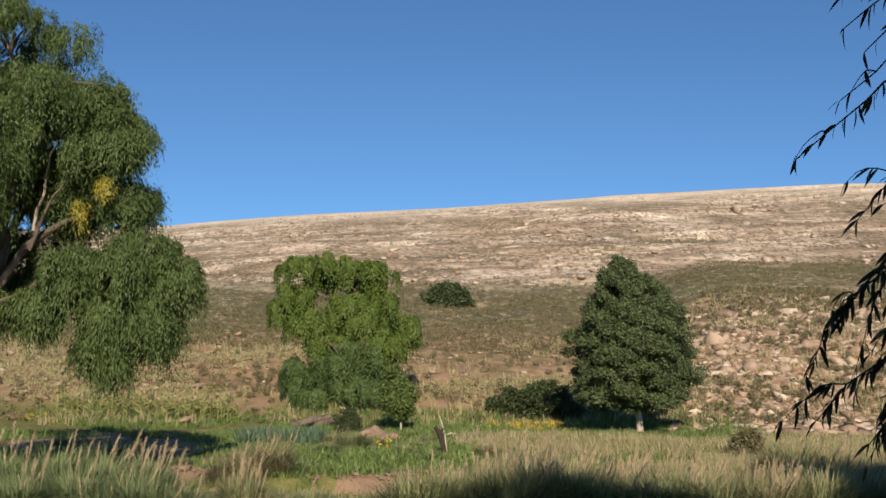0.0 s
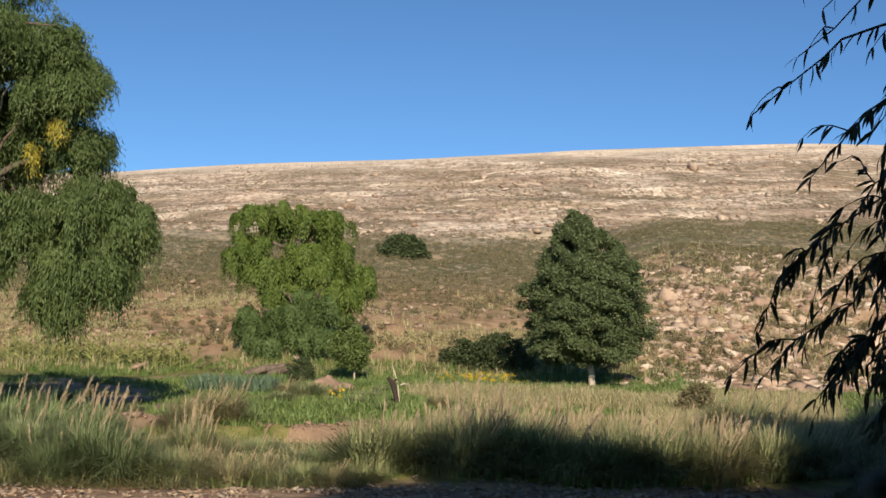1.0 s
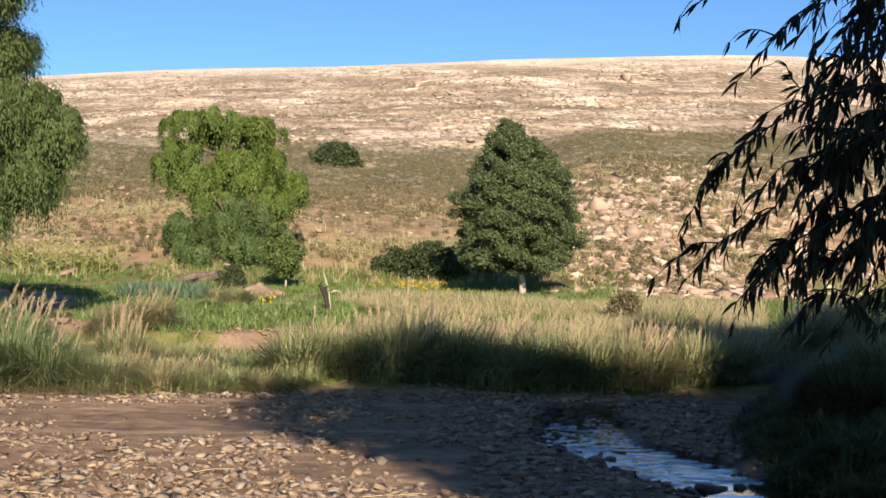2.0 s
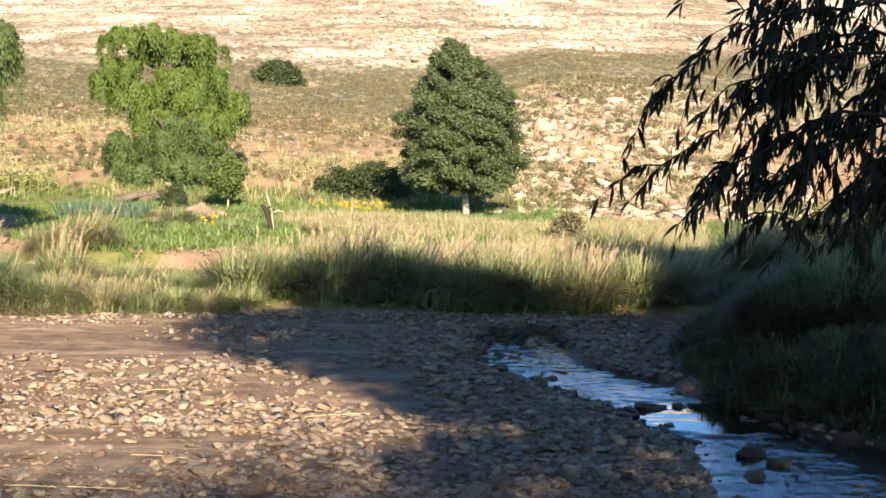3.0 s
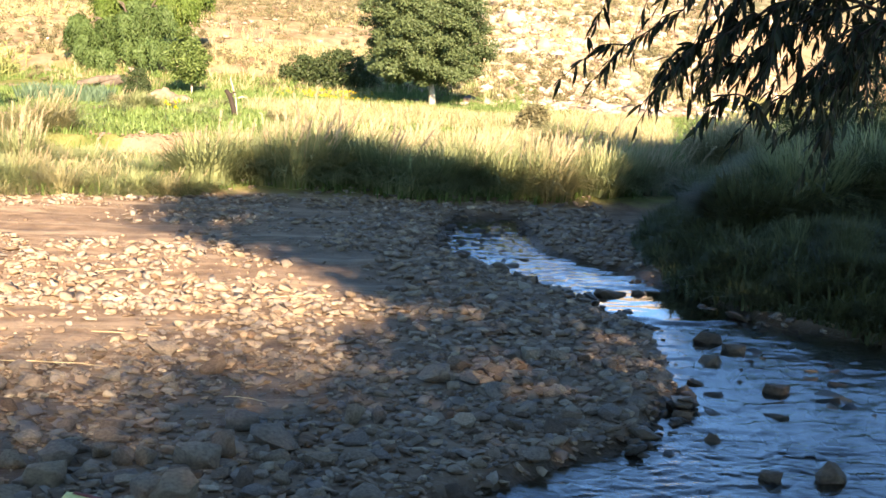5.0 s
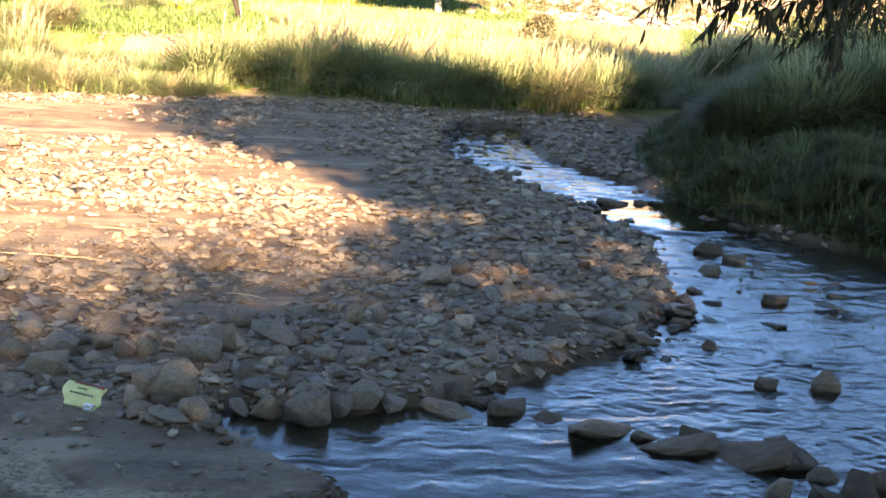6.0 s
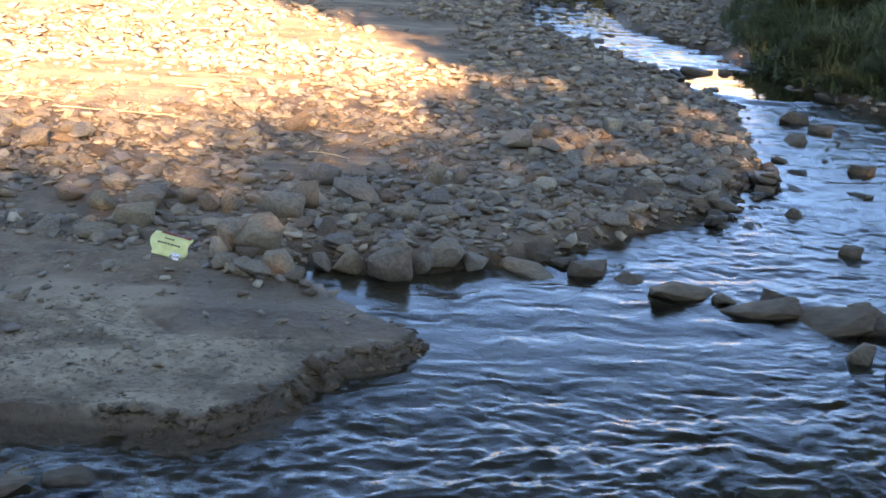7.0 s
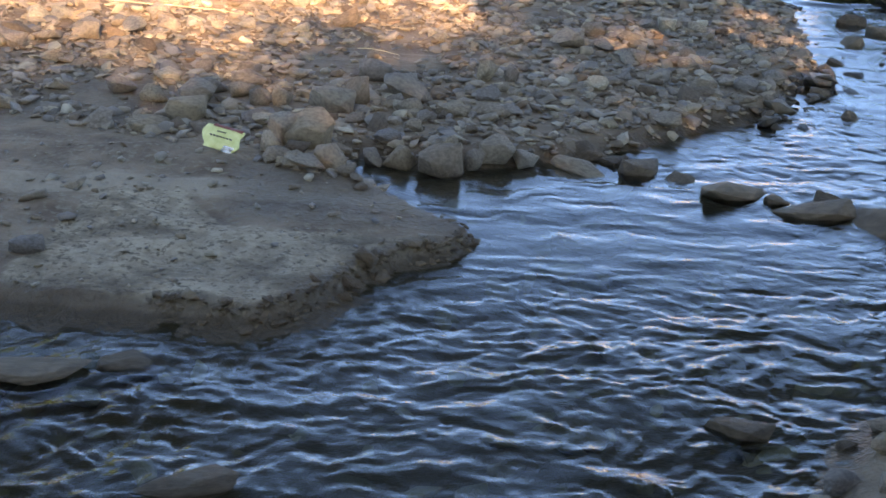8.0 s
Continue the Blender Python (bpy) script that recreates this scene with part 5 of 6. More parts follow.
# ---- plants of the field ----
def maize_plant(seed):
    rng = np.random.default_rng(seed)
    e = tagged(new("maize_plant"), "ripening yellow-green maize plant in the field", "maize", "maize row")
    part("stalk", quick_mesh("stalk", *tube([(0, 0, 0), (0.01, 0, 0.35), (0.0, 0.01, 0.72)], [0.014, 0.011, 0.005], 5), MAIZE), e)
    P = np.stack([np.zeros(9), np.zeros(9), np.linspace(0.12, 0.66, 9)], 1)
    a = rng.uniform(0, 6.28, 9)
    part("foliage", quick_mesh("leaves", *leaves(P, np.stack([np.cos(a), np.sin(a), rng.uniform(0.2, 0.9, 9)], 1), 0.3, 0.045, rng), MAIZE), e)
    T = np.tile([0, 0, 0.68], (10, 1)).astype(float)
    part("tassel", quick_mesh("tassel", *leaves(T, np.stack([rng.normal(0, 0.3, 10), rng.normal(0, 0.3, 10), np.ones(10)], 1), 0.14, 0.02, rng), PLUME), e)
    return e


rm = np.random.default_rng(81)
stocks = [maize_plant(s) for s in (1, 2, 3)]
for i in range(150):
    x, y = -11.6 + 5.7 * rm.random(), 38.2 + 2.2 * rm.random()
    m = pose(x, y, height_at(x, y) - 0.02, 0, 0, rm.uniform(0, 360))
    ob = stocks[i] if i < 3 else copy_thing(stocks[i % 3], m)
    ob.matrix_basis = m
    s = rm.uniform(0.75, 1.05)
    ob.scale = (s, s, s)


def leek_plant(seed):
    rng = np.random.default_rng(seed)
    e = tagged(new("leek_plant"), "blue-green leek plant with upright strap leaves", "leek", "leek bed")
    n = 11
    a = rng.uniform(0, 6.28, n)
    part("foliage", quick_mesh("leaves", *leaves(np.zeros((n, 3)), np.stack([np.cos(a) * 0.5, np.sin(a) * 0.5, np.ones(n)], 1), 0.42, 0.06, rng), LEEK), e)
    return e


leeks = [leek_plant(s) for s in (1, 2)]
for i in range(46):
    x, y = -4.4 + 1.7 * rm.random(), 28.0 + 3.2 * rm.random()
    m = pose(x, y, height_at(x, y), 0, 0, rm.uniform(0, 360))
    ob = leeks[i] if i < 2 else copy_thing(leeks[i % 2], m)
    ob.matrix_basis = m

# yellow flowers in the field
rf = np.random.default_rng(82)
fx, fy = np.concatenate([rf.normal(2.5, 0.6, 70), rf.normal(0.05, 0.2, 4) - 0.9, rf.uniform(-12, -11, 12)]), np.concatenate([rf.uniform(35.6, 36.6, 70), rf.normal(21.5, 0.2, 4), rf.normal(37.6, 0.1, 12)])
FP = np.stack([fx, fy, land(fx, fy) + rf.uniform(0.15, 0.36, len(fx))], 1)
tagged(new("yellow_flowers", quick_mesh("yellow_flowers", *clumped(FP, np.full(len(FP), 0.05), 6, 0.04, 0.035, rf, 0.8), FLOWER)), "scattered yellow flowers in the field", "flowers", kind="stuff")

# scrub on slope, terrace and hill
rs = np.random.default_rng(83)


def scrub(name, label, n, yr, qr, size, material, mask, per=26):
    y = yr[0] * (yr[1] / yr[0]) ** rs.random(n)
    x = rs.uniform(qr[0], qr[1], n) * y
    ok = mask(x, y)
    x, y = x[ok], y[ok]
    C = np.stack([x, y, land(x, y) + size * 0.18], 1)
    V, F = clumped(C, size * rs.uniform(0.35, 1.0, len(C)) * 0.55, per * 3, size * 0.2, size * 0.085, rs, 0.5)
    return tagged(new(name, quick_mesh(name, V, F, material)), label, "scrub", kind="stuff")


scrub("slope_tufts", "pale dry tufts of bunch grass on the lower slope", 2200, (41, 62), (-0.36, 0.2), 0.40, STRAW, lambda x, y: vnoise(x, y, 0.16, 3, 37) > 0.46)
scrub("hillside_scrub", "low dry scrub on the lower slope", 1500, (38, 66), (-0.36, 0.36), 0.42, SCRUB, lambda x, y: vnoise(x, y, 0.3, 3, 30) > 0.42)
scrub("hillside_scrub", "grey-green scrub of the terrace", 10000, (56, 114), (-0.36, 0.36), 0.55, SCRUB, lambda x, y: vnoise(x, y, 0.1, 3, 31) > 0.33, 7)
scrub("hillside_scrub", "thin dark scrub between the rock beds", 9000, (98, 226), (-0.36, 0.36), 0.5, SCRUB, lambda x, y: vnoise(x * 0.3, y, 0.11, 4, 32) > 0.5, 6)
scrub("hillside_scrub", "dry scrub growing between the scree stones", 800, (38, 60), (0.15, 0.36), 0.42, SCRUB, lambda x, y: vnoise(x, y, 0.5, 3, 33) > 0.42)

# mounds of bare earth in the meadow
def earth_mound(x, y, rx, ry, h, seed, label):
    d, F = BALLS[4]
    rng = np.random.default_rng(seed)
    k = 1 + 0.6 * (vnoise(d[:, 0] * 2 + seed, d[:, 1] * 2, 1.6, 4, seed) - 0.5) + 0.25 * (vnoise(d[:, 0] * 5 + seed, d[:, 2] * 5, 1.6, 3, seed) - 0.5)
    V = d * k[:, None] * np.array([rx, ry, h])
    ob = new("earth_mound", quick_mesh("earth_mound", V, F, EARTH, True))
    ob.matrix_basis = pose(x, y, height_at(x, y) - h * 0.25, 0, 0, rng.uniform(-20, 20))
    return tagged(ob, label, "mound")


earth_mound(-1.72, 33.2, 0.46, 0.4, 0.36, 5, "heap of reddish bare earth")
earth_mound(-1.25, 32.8, 0.34, 0.3, 0.2, 6, "low spill of reddish bare earth")

def clods(n, seed):
    rng = np.random.default_rng(seed)
    x, y = rng.uniform(-4.4, 0.6, n), rng.uniform(17.6, 21.5, n)
    lip = 18.9 + 1.1 * np.sin(x * 1.1 + 0.5) + 1.5 * (vnoise(x, y, 0.9, 3, 26) - 0.5)
    ok = (np.abs(y - lip - 0.1) < 0.7) & (vnoise(x, y, 1.1, 3, 27) > 0.40)
    return x[ok], y[ok], 0.022 * np.exp(rng.normal(0, 0.6, n))[ok]


# dead sticks standing in the meadow
rk = np.random.default_rng(84)
stake = rooted("dead_stick", -0.02, 23.9, "broken dark stick standing in the grass", "stick")
stake.scale = (1.15, 1.15, 1.1)
part("stem", quick_mesh("stem", *tube([(0.08, 0, -0.05), (0.04, 0, 0.15), (-0.02, 0, 0.36), (-0.09, 0, 0.45)], [0.04, 0.04, 0.042, 0.03], 7), TWIG_SHADED, True), stake)
part("stub", quick_mesh("stub", *tube([(-0.03, 0, 0.34), (0.04, 0.0, 0.42), (0.08, 0, 0.4)], [0.025, 0.018, 0.006], 6), TWIG_SHADED, True), stake)
cane = rooted("dead_stick", 0.1, 24.05, "pale bare stick leaning in the grass", "stick")
part("stem", quick_mesh("stem", *tube([(0.0, 0, -0.05), (-0.04, 0, 0.35), (-0.10, 0, 0.56), (-0.15, 0, 0.70)], [0.014, 0.013, 0.014, 0.008], 6), PALE_BARK, True), cane)
part("twig", quick_mesh("twig", *tube([(0.0, 0, 0.35), (0.07, 0, 0.38), (0.16, 0.0, 0.36)], [0.015, 0.018, 0.008], 5), PALE_BARK, True), cane)

# fallen trunks under the willow
for k_, (x_, y_, a_, l_) in enumerate(((-3.55, 37.4, 15, 1.3), (-3.0, 37.2, -20, 1.1))):
    log = tagged(new("fallen_log", quick_mesh("fallen_log", *tube(bent((-l_ / 2, 0, 0.05), (l_ / 2, 0, 0.28), 0.06, rk, 7), [0.10, 0.11, 0.105, 0.10, 0.085, 0.07, 0.04], 8), BARK, True)), "fallen bare willow trunk", "log")
    log.matrix_basis = pose(x_, y_, height_at(x_, y_) + 0.03, 0, 0, a_)

# ---- stones of the river bed ----
TEMPLATES = {lv: [stone(200 + 10 * lv + k, lv) for k in range(10)] for lv in (1, 2, 3)}
STONE_MESHES = {False: [quick_mesh("stone", *t, STONE) for t in TEMPLATES[3]], True: [quick_mesh("stone", *t, WET_STONE) for t in TEMPLATES[3]]}
rr = np.random.default_rng(90)
# the large ones: x, y, width, depth, height, wet
BIG = [(0.38, 4.85, 0.18, 0.15, 0.17, 0), (0.22, 4.90, 0.12, 0.11, 0.12, 0), (0.12, 4.92, 0.09, 0.09, 0.09, 0), (0.52, 4.93, 0.09, 0.1, 0.11, 0), (0.61, 4.98, 0.16, 0.13, 0.13, 0), (0.72, 5.0, 0.1, 0.1, 0.08, 0),
       (1.0, 5.17, 0.19, 0.14, 0.13, 1), (1.2, 5.02, 0.21, 0.12, 0.11, 1), (0.94, 5.0, 0.25, 0.12, 0.07, 0), (1.52, 4.82, 0.42, 0.22, 0.085, 1), (1.79, 4.66, 0.34, 0.22, 0.085, 1), (2.02, 4.55, 0.5, 0.26, 0.10, 1), (2.20, 4.62, 0.16, 0.16, 0.12, 1),
       (2.02, 4.22, 0.13, 0.12, 0.11, 1), (-0.12, 4.90, 0.21, 0.16, 0.17, 0), (-0.22, 4.93, 0.13, 0.14, 0.15, 0), (-0.27, 4.80, 0.08, 0.08, 0.10, 0), (-0.16, 4.77, 0.10, 0.08, 0.07, 0), (-0.04, 4.68, 0.13, 0.12, 0.11, 0), (0.02, 4.58, 0.07, 0.07, 0.05, 0),
       (-0.05, 5.40, 0.20, 0.15, 0.14, 0), (0.05, 5.50, 0.14, 0.13, 0.15, 0), (0.27, 5.63, 0.23, 0.17, 0.14, 0), (0.13, 5.91, 0.17, 0.14, 0.13, 0), (-0.61, 5.44, 0.17, 0.14, 0.12, 0), (-0.62, 5.14, 0.18, 0.13, 0.13, 0), (-0.79, 5.43, 0.13, 0.11, 0.09, 0),
       (-0.26, 5.44, 0.10, 0.09, 0.10, 0), (-0.36, 5.46, 0.09, 0.09, 0.09, 0), (-1.28, 6.51, 0.16, 0.12, 0.09, 0), (-1.28, 6.42, 0.10, 0.08, 0.07, 0), (1.15, 6.82, 0.25, 0.17, 0.15, 0), (1.33, 6.80, 0.14, 0.12, 0.09, 0), (0.65, 6.02, 0.11, 0.1, 0.13, 0), (0.77, 6.04, 0.08, 0.08, 0.10, 0),
       (1.06, 2.97, 0.19, 0.10, 0.06, 1), (2.0, 6.02, 0.09, 0.08, 0.08, 0), (2.4, 6.44, 0.14, 0.1, 0.06, 1), (1.24, 2.70, 0.12, 0.09, 0.07, 0), (1.37, 2.80, 0.09, 0.07, 0.06, 0), (1.33, 2.62, 0.08, 0.08, 0.06, 0), (1.16, 2.62, 0.07, 0.06, 0.05, 0), (1.45, 3.0, 0.08, 0.06, 0.05, 0), (1.33, 2.92, 0.07, 0.05, 0.04, 1), (1.42, 2.72, 0.08, 0.07, 0.06, 0),
       (3.11, 6.93, 0.2, 0.15, 0.12, 1), (2.40, 6.0, 0.11, 0.1, 0.07, 1), (2.95, 9.75, 0.35, 0.16, 0.1, 1), (3.2, 9.85, 0.16, 0.12, 0.08, 1), (3.15, 8.2, 0.28, 0.18, 0.16, 1), (3.25, 7.95, 0.2, 0.15, 0.13, 1), (2.95, 7.6, 0.22, 0.16, 0.12, 1), (2.7, 7.1, 0.15, 0.12, 0.07, 1),
       (2.75, 8.75, 0.4, 0.14, 0.09, 1), (2.74, 5.42, 0.15, 0.13, 0.14, 1), (2.45, 5.42, 0.11, 0.09, 0.08, 1), (2.32, 4.2, 0.17, 0.16, 0.18, 1), (2.17, 4.16, 0.13, 0.11, 0.09, 1), (2.46, 4.3, 0.13, 0.12, 0.12, 1), (2.08, 4.05, 0.12, 0.1, 0.1, 1), (-0.92, 3.76, 0.11, 0.08, 0.07, 0), (1.35, 4.95, 0.14, 0.1, 0.05, 1), (1.68, 4.76, 0.12, 0.1, 0.06, 1), (1.9, 4.72, 0.2, 0.12, 0.09, 1), (2.2, 4.5, 0.2, 0.14, 0.1, 1), (1.1, 5.1, 0.12, 0.1, 0.06, 1), (2.26, 4.38, 0.15, 0.12, 0.08, 1), (-0.78, 3.13, 0.34, 0.16, 0.045, 1), (-0.52, 3.2, 0.2, 0.12, 0.035, 1), (-0.3, 2.62, 0.26, 0.15, 0.06, 1), (-0.95, 2.75, 0.3, 0.2, 0.035, 1), (-1.25, 6.4, 0.15, 0.11, 0.1, 0), (-0.94, 5.52, 0.14, 0.11, 0.1, 0), (-0.44, 5.56, 0.12, 0.09, 0.08, 0), (0.63, 5.68, 0.12, 0.1, 0.06, 0)]
for k, (x, y, w, dd, h, wet) in enumerate(BIG):
    p = part("stone", STONE_MESHES[bool(wet)][k % 10], ground, at=pose(x, y, height_at(x, y) + h * 0.3 if not wet else -0.035, rr.normal(0, 8), rr.normal(0, 8), rr.uniform(-35, 35)))
    p.scale = (w * (0.96 if y < 6.6 else 0.8), dd * 0.95, h * (0.95 if y < 6.6 else 0.7) * (1.2 if wet else 1.0))


def stone_cover(n, xr, yr, size, seed, floor=0.0, even=0.0):
    """Places of cobbles over the dry bed: x, y, size."""
    rng = np.random.default_rng(seed)
    t = rng.random(n)
    y = yr[0] + (yr[1] - yr[0]) * t ** 1.25
    x = rng.uniform(*xr, n)
    d = shore_distance(x, y)
    s = np.minimum(size * np.exp(rng.normal(0, 0.45, n)), size * 1.7)
    thin = vnoise(x, y, 1.1, 3, 40)
    spit = (y + 0.42 * x < 4.55) & (x < 0.6)
    clear = np.ones(n, bool)
    for bx, by, bw, bd, bh, _ in BIG:
        clear &= np.hypot(x - bx, (y - by) * 1.1) > 0.42 * bw + 0.3 * s
    clear &= np.hypot(x + 0.465, (y - 4.74) * 0.8) > 0.13 + 0.5 * s
    ok = clear & (d > floor) & (x < bank_line(y) + 0.15) & (thin + even > 0.36 + 0.2 * rng.random(n) - 0.25 * (d < 0.8) + 0.13 * (y > 10.5) * (x < 0.8)) & ~spit & (y < meadow_edge(x) + 0.25)
    return x[ok], y[ok], s[ok]


x, y, s = stone_cover(560, (-1.9, 2.6), (4.6, 7.6), 0.074, 91)
for k in range(min(240, len(x))):
    p = part("stone", STONE_MESHES[False][int(rr.integers(10))], ground, at=pose(x[k], y[k], height_at(x[k], y[k]) + s[k] * 0.17, rr.normal(0, 12), rr.normal(0, 12), rr.uniform(0, 360)))
    p.scale = (s[k] * rr.uniform(0.9, 1.35), s[k] * rr.uniform(0.75, 1.0), s[k] * rr.uniform(0.42, 0.8))


def strew_stones(name, label, x, y, s, level, material, seed, sink=0.15):
    rng = np.random.default_rng(seed)
    out = []
    for k in range(10):
        sl = slice(k, None, 10)
        n = len(x[sl])
        if n == 0:
            continue
        P = np.stack([x[sl], y[sl], land(x[sl], y[sl]) + s[sl] * sink], 1)
        M = spin(rng.uniform(0, 6.28, n)) * s[sl][:, None, None]
        M = np.einsum("nij,nj->nij", M, np.stack([rng.uniform(0.9, 1.4, n), rng.uniform(0.7, 1.0, n), rng.uniform(0.24, 0.6, n)], 1))
        M = np.einsum("nij,njk->nik", tipped(n, 0.22, rng), M)
        out.append(strewn(TEMPLATES[level][k], P, M))
    V, F = joined(out)
    ob = part(name, quick_mesh(name, V, F, material), ground, label)
    ob["kind"] = "stuff"
    return ob


x, y, s = stone_cover(6200, (-2.6, 2.8), (4.4, 9.0), 0.045, 92, 0.0, 0.07)
strew_stones("cobbles", "grey and tan cobbles of the river bed", x, y, s, 2, GRAVEL, 93)
x, y, s = stone_cover(9000, (-2.6, 2.6), (4.3, 7.5), 0.024, 94, 0.0, 0.12)
strew_stones("pebbles", "small pebbles between the cobbles", x, y, s, 1, GRAVEL, 95)
x, y, s = stone_cover(8500, (-5.0, 4.2), (8.0, 15.2), 0.058, 96)
strew_stones("cobbles", "cobbles on the farther river bed", x, y, s, 1, GRAVEL, 97)
x, y, s = stone_cover(9500, (-4.4, 3.2), (7.0, 14.6), 0.027, 107, 0.0, 0.06)
strew_stones("pebbles", "flat pebbles pressed into the silt", x, y, s, 1, GRAVEL, 108)
# stones in the stream
rng = np.random.default_rng(98)
n = 5200
x, y = rng.uniform(1.0, 4.8, n), rng.uniform(5.4, 14.9, n)
d = shore_distance(x, y)
ok = (d < 0.02) & (d > -1.1) & (y > 5.7) & (vnoise(x, y, 1.2, 2, 41) > 0.50 + 0.2 * smooth(0.05, 0.35, -d)) & (x < bank_line(y) - 0.25)
x, y, s = x[ok], y[ok], 0.05 * np.exp(rng.normal(0, 0.4, n))[ok]
out = strew_stones("bed_stones", "dark wet stones in the shallow stream", x, y, s, 2, rock_material("bed_stone", [(0.0, (0.06, 0.05, 0.04)), (0.6, (0.11, 0.088, 0.065)), (1.0, (0.15, 0.115, 0.075))], 9.0, 0.4, True), 99, 0.42)

rng = np.random.default_rng(105)
n = 2600
x, y = rng.uniform(1.6, 3.8, n), rng.uniform(5.6, 14.6, n)
d = shore_distance(x, y)
ok = (d < 0.0) & (x < bank_line(y) - 0.2) & (np.hypot(x - 3.15, (y - 9.3) * 0.8) > 0.5) & (rng.random(n) < 0.18 + 0.4 * smooth(0.5, 0.65, vnoise(x, y, 1.6, 2, 42)))
x, y = x[ok], y[ok]
strew_stones("bed_stones", "small dark stones breaking the surface of the stream", x, y, np.clip(-0.02 - land(x, y), 0.02, 0.2) * rng.uniform(0.8, 1.5, len(x)), 1, WET_GRAVEL, 106, 0.42)

# stones on the bed under the near water
rng = np.random.default_rng(103)
n = 900
x, y = rng.uniform(-1.6, 2.6, n), rng.uniform(1.9, 5.2, n)
d = shore_distance(x, y)
ok = d < -0.14
strew_stones("bed_stones", "olive and brown stones under the clear water", x[ok], y[ok], 0.085 * np.exp(rng.normal(0, 0.4, n))[ok], 2, rock_material("sunken_stone", [(0.0, (0.07, 0.062, 0.040)), (0.4, (0.23, 0.20, 0.12)), (0.7, (0.15, 0.105, 0.065)), (1.0, (0.36, 0.32, 0.21))], 9.0, 0.5, True), 104, -0.12)

# crumbled clods along the cut edge of the bar
rng = np.random.default_rng(109)
n = 3200
x, y = rng.uniform(-0.5, 0.5, n), rng.uniform(3.35, 4.25, n)
d = shore_distance(x, y)
ok = (d > -0.015) & (d < 0.035) & (y < 4.2 + 0.2 * x)
strew_stones("earth_clods", "dark damp clods along the bar's cut edge", x[ok], y[ok], 0.019 * np.exp(rng.normal(0, 0.45, n))[ok], 2, rock_material("damp_clod", [(0.0, (0.11, 0.072, 0.045)), (0.6, (0.17, 0.115, 0.073)), (1.0, (0.24, 0.17, 0.11))], 12.0, 0.7, True), 110, 0.1)

# scattered pebbles on the silt bar
rng = np.random.default_rng(101)
n = 420
x, y = rng.uniform(-1.6, 0.45, n), rng.uniform(3.3, 4.75, n)
ok = (shore_distance(x, y) > 0.05) & (y + 0.42 * x < 4.75)
strew_stones("pebbles", "small pebbles on the silt bar", x[ok], y[ok], 0.016 * np.exp(rng.normal(0, 0.55, n))[ok], 1, GRAVEL, 102)

# dry canes lying on the gravel
for (ax, ay, bx, by, r) in ((-1.3, 7.25, -0.58, 7.12, 0.0065), (-0.72, 7.92, -0.36, 7.79, 0.006), (-2.4, 7.5, -1.3, 7.32, 0.006), (0.05, 6.6, 0.25, 6.45, 0.005), (-0.9, 9.9, -0.6, 9.95, 0.006), (0.3, 9.1, 0.75, 9.15, 0.006), (-2.0, 9.2, -1.75, 9.05, 0.007)):
    ay, by = ay - 0.17, by - 0.17
    za, zb = height_at(ax, ay) + 0.04, height_at(bx, by) + 0.03
    c = tagged(new("dry_cane", quick_mesh("dry_cane", *tube(bent((0, 0, -0.02), (bx - ax, by - ay, zb - za), 0.008, rk, 7, 0.02), [r * 0.45, r * 0.45, r * 0.46, r * 0.44, r * 0.4, r * 0.35, r * 0.2], 6), CANE, True)), "dry straw-coloured cane lying on the gravel", "cane", "dry canes")
    c.matrix_basis = pose(ax, ay, za)


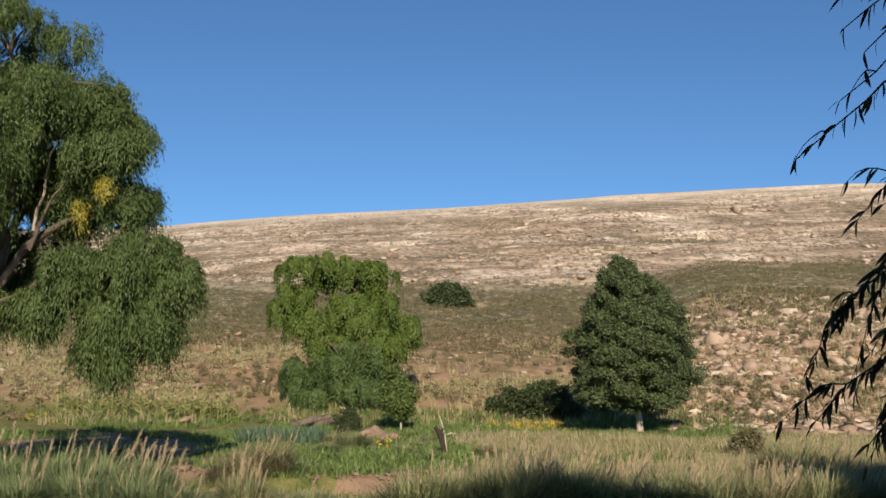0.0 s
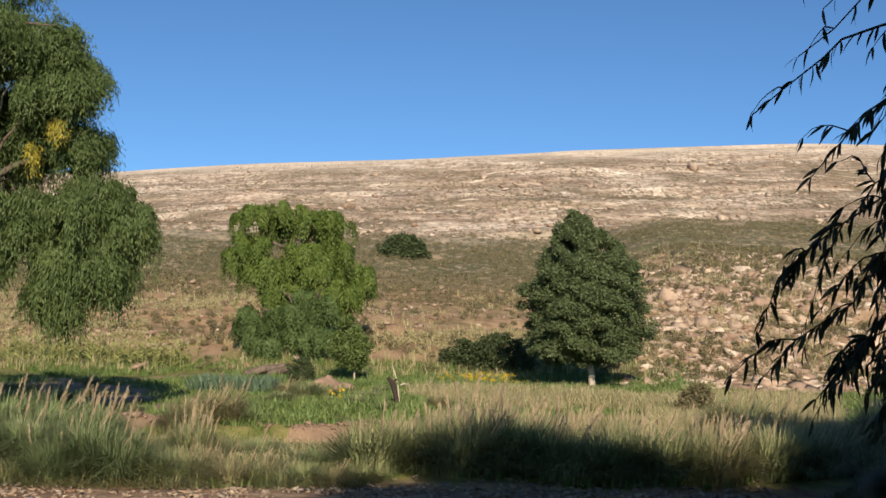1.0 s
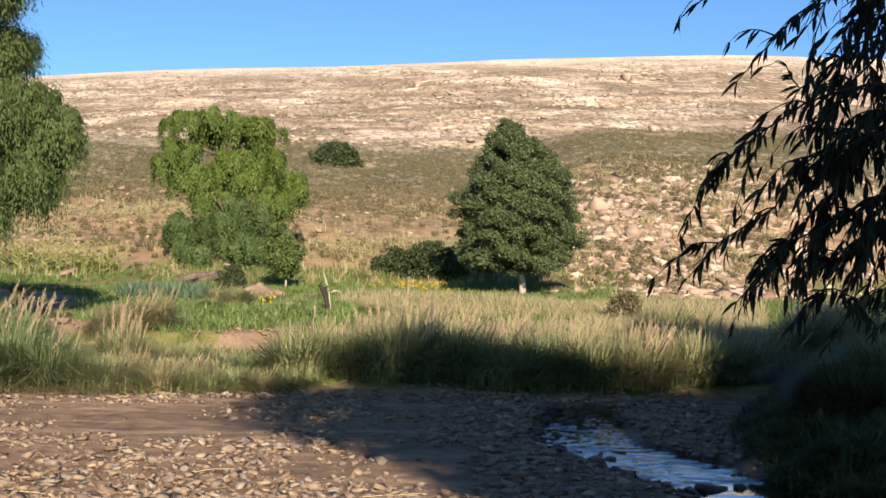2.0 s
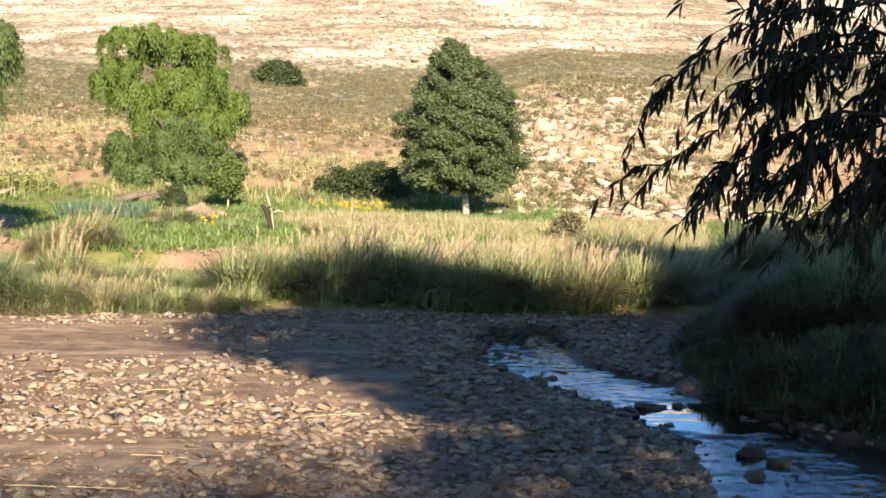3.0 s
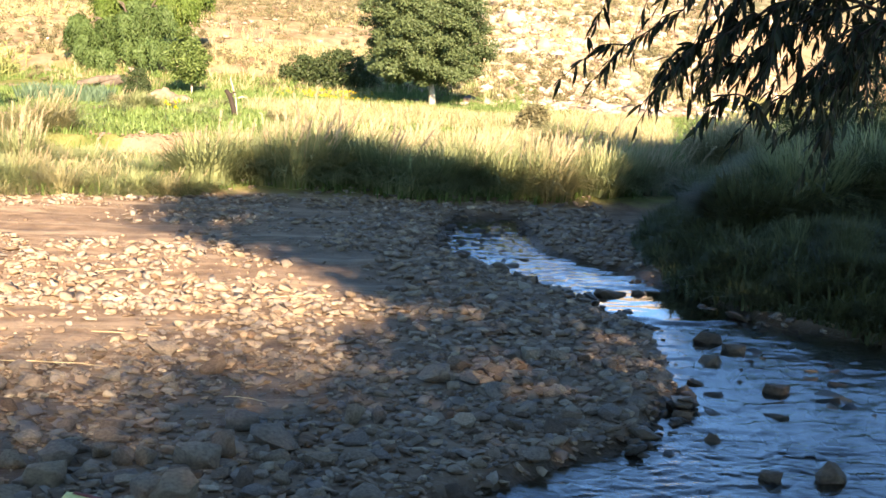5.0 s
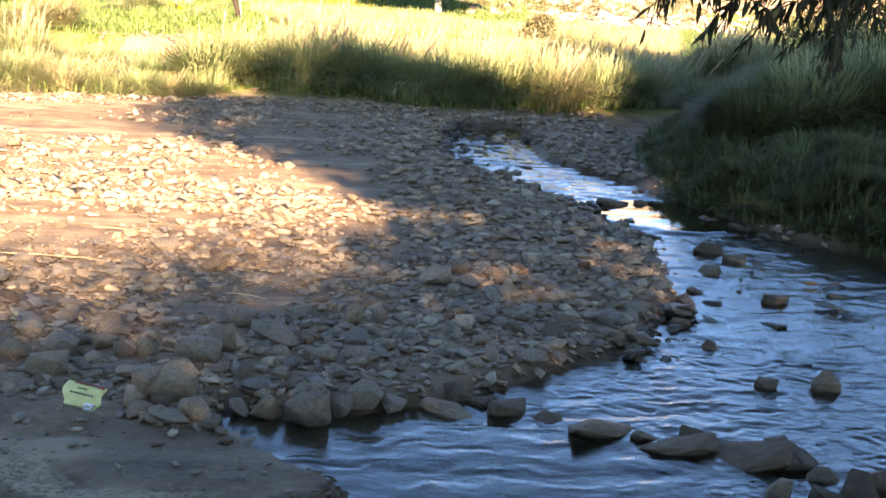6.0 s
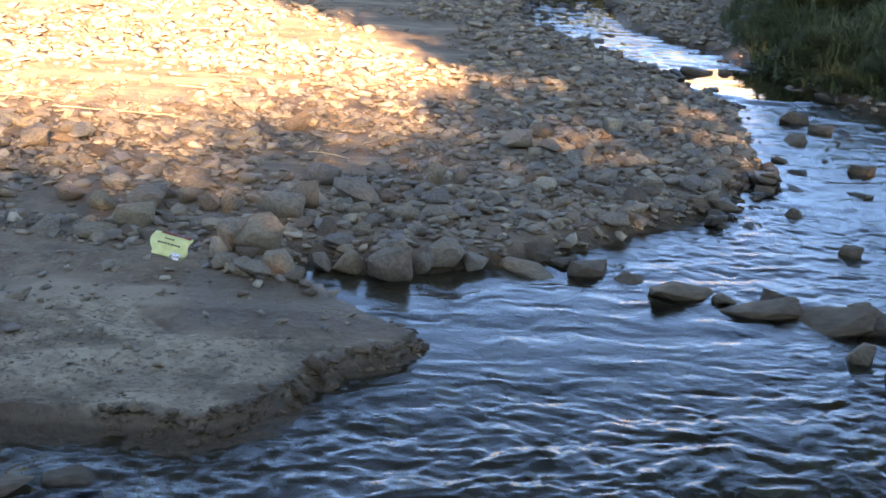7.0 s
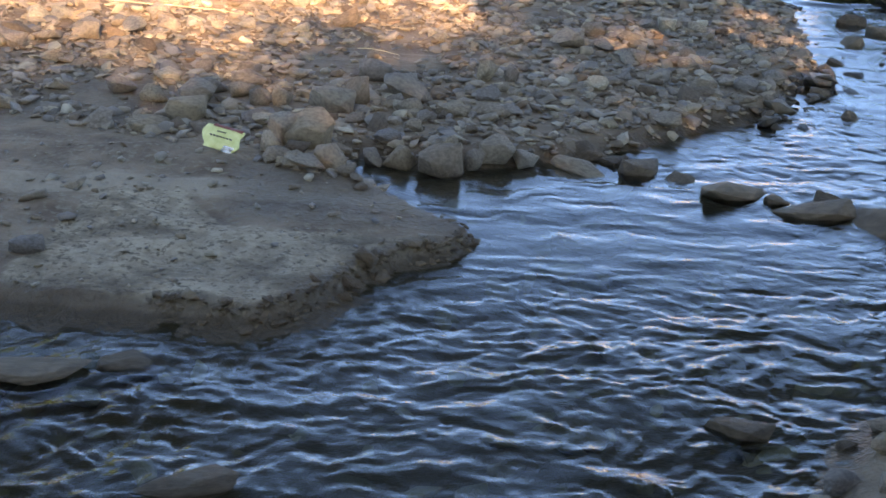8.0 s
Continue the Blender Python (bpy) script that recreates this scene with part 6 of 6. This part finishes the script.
# crumpled food wrapper beside the pool
def wrapper():
    yellow = plain_material("yellow_foil", (0.62, 0.60, 0.22), (0.78, 0.76, 0.36), 40, 0.4, 0.3)
    red = plain_material("red_print", (0.20, 0.03, 0.015), (0.30, 0.05, 0.02), 30, 0.45, 0.2)
    foil = plain_material("silver_foil", (0.45, 0.52, 0.60), (0.75, 0.8, 0.85), 60, 0.25, 0.6, 0.8)
    ink = plain_material("dark_ink", (0.03, 0.03, 0.02), (0.06, 0.05, 0.04), 20, 0.6, 0.1)
    e = tagged(new("food_wrapper"), "crumpled yellow food wrapper with a red top edge", "wrapper")

    def sheet(u0, u1, v0, v1, off, nu=12, nv=10):
        u, v = np.meshgrid(np.linspace(u0, u1, nu), np.linspace(v0, v1, nv), indexing="ij")
        puff = 0.016 * np.clip(1 - (u / 0.085) ** 4, 0, 1) * np.clip(1 - ((v - 0.065) / 0.07) ** 4, 0, 1)
        crease = 0.007 * (vnoise(u, v, 45, 3, 50) - 0.5)
        narrow = 1 - 0.22 * smooth(0.05, 0.0, v)
        V = np.stack([u * narrow + 0.006 * np.sin(v * 60), -(puff + crease + off), v], -1).reshape(-1, 3)
        i, j = np.meshgrid(np.arange(nu - 1), np.arange(nv - 1), indexing="ij")
        F = np.stack([i * nv + j, (i + 1) * nv + j, (i + 1) * nv + j + 1, i * nv + j + 1], -1).reshape(-1, 4)
        return V, F

    back = sheet(-0.078, 0.078, 0.0, 0.125, 0)
    back = (back[0] * np.array([1, -1, 1]), back[1][:, ::-1])
    part("pouch", quick_mesh("pouch", *joined([sheet(-0.078, 0.078, 0.0, 0.125, 0), back]), yellow, True), e)
    part("top_edge", quick_mesh("top_edge", *sheet(-0.05, 0.07, 0.112, 0.135, 0.002, 10, 4), red, True), e, "red printed top edge")
    part("torn_corner", quick_mesh("torn_corner", *sheet(0.02, 0.07, -0.008, 0.022, 0.003, 8, 5), foil, True), e, "silver torn foil corner")
    for x0, x1, v in ((-0.045, 0.05, 0.06), (-0.02, 0.02, 0.088)):
        k = 7
        for i in range(k):
            a, b = x0 + (x1 - x0) * i / k, x0 + (x1 - x0) * (i + 0.75) / k
            part("print_bar", quick_mesh("print_bar", *sheet(a, b, v - 0.005, v + 0.004, 0.0025, 3, 3), ink), e)
    e.matrix_basis = pose(-0.455, 4.72, height_at(-0.455, 4.72) + 0.012, -46, 10, -10) @ Matrix.Diagonal((0.92, 0.9, 0.74, 1.0))
    return e


wrapper()

# ---- boulders of the scree ----
rb = np.random.default_rng(120)
BOULDERS = [quick_mesh("boulder", *stone(300 + k, 1), BOULDER, False) for k in range(8)]
scree_bank = tagged(new("scree"), "bank of pale pinkish boulders and scree below the terrace", "scree", kind="structure")
for k in range(240):
    y = 36.8 + 21 * rb.random()
    q = rb.uniform(0.155, 0.37)
    if k == 0:
        q, y = 0.208, 48.5
    x = q * y
    s = 0.26 * math.exp(rb.normal(0, 0.45))
    sx, sy, sz = s * rb.uniform(0.9, 1.5), s, s * rb.uniform(0.6, 1.0)
    if k == 0:
        sx, sy, sz = 0.95, 0.6, 1.15
    p = part("boulder", BOULDERS[k % 8], scree_bank, at=pose(x, y, height_at(x, y) - sz * 0.05, rb.normal(0, 15), rb.normal(0, 15), rb.uniform(0, 360)))
    p.scale = (sx, sy, sz)
n = 7000
y = 36.5 + 23 * rb.random(n)
q = np.clip(rb.normal(0.27, 0.07, n), 0.14, 0.42)
x, s = q * y, 0.19 * np.exp(rb.normal(0, 0.5, n))
ob = strew_stones("scree_stones", "loose angular scree stones", x, y, s, 1, SCREE, 121, -0.03)
ob.parent = scree_bank
n = 700
y = 38 + 26 * rb.random(n)
x, s = rb.uniform(-0.36, 0.2, n) * y, 0.17 * np.exp(rb.normal(0, 0.5, n))
strew_stones("slope_stones", "loose pale stones on the dry slope", x, y, s, 1, SCREE, 122)
y = 110 * (206 / 110) ** rb.random(2600)
x, s = rb.uniform(-0.36, 0.36, 2600) * y, 0.30 * np.exp(rb.normal(0, 0.5, 2600))
strew_stones("hill_rocks", "pale rocks breaking through the hillside", x, y, s, 1, SCREE, 123)
x, y, s = clods(9000, 125)
strew_stones("earth_clods", "pinkish clods of earth along the cut edge of the meadow", x, y, s, 1, EARTH, 126)
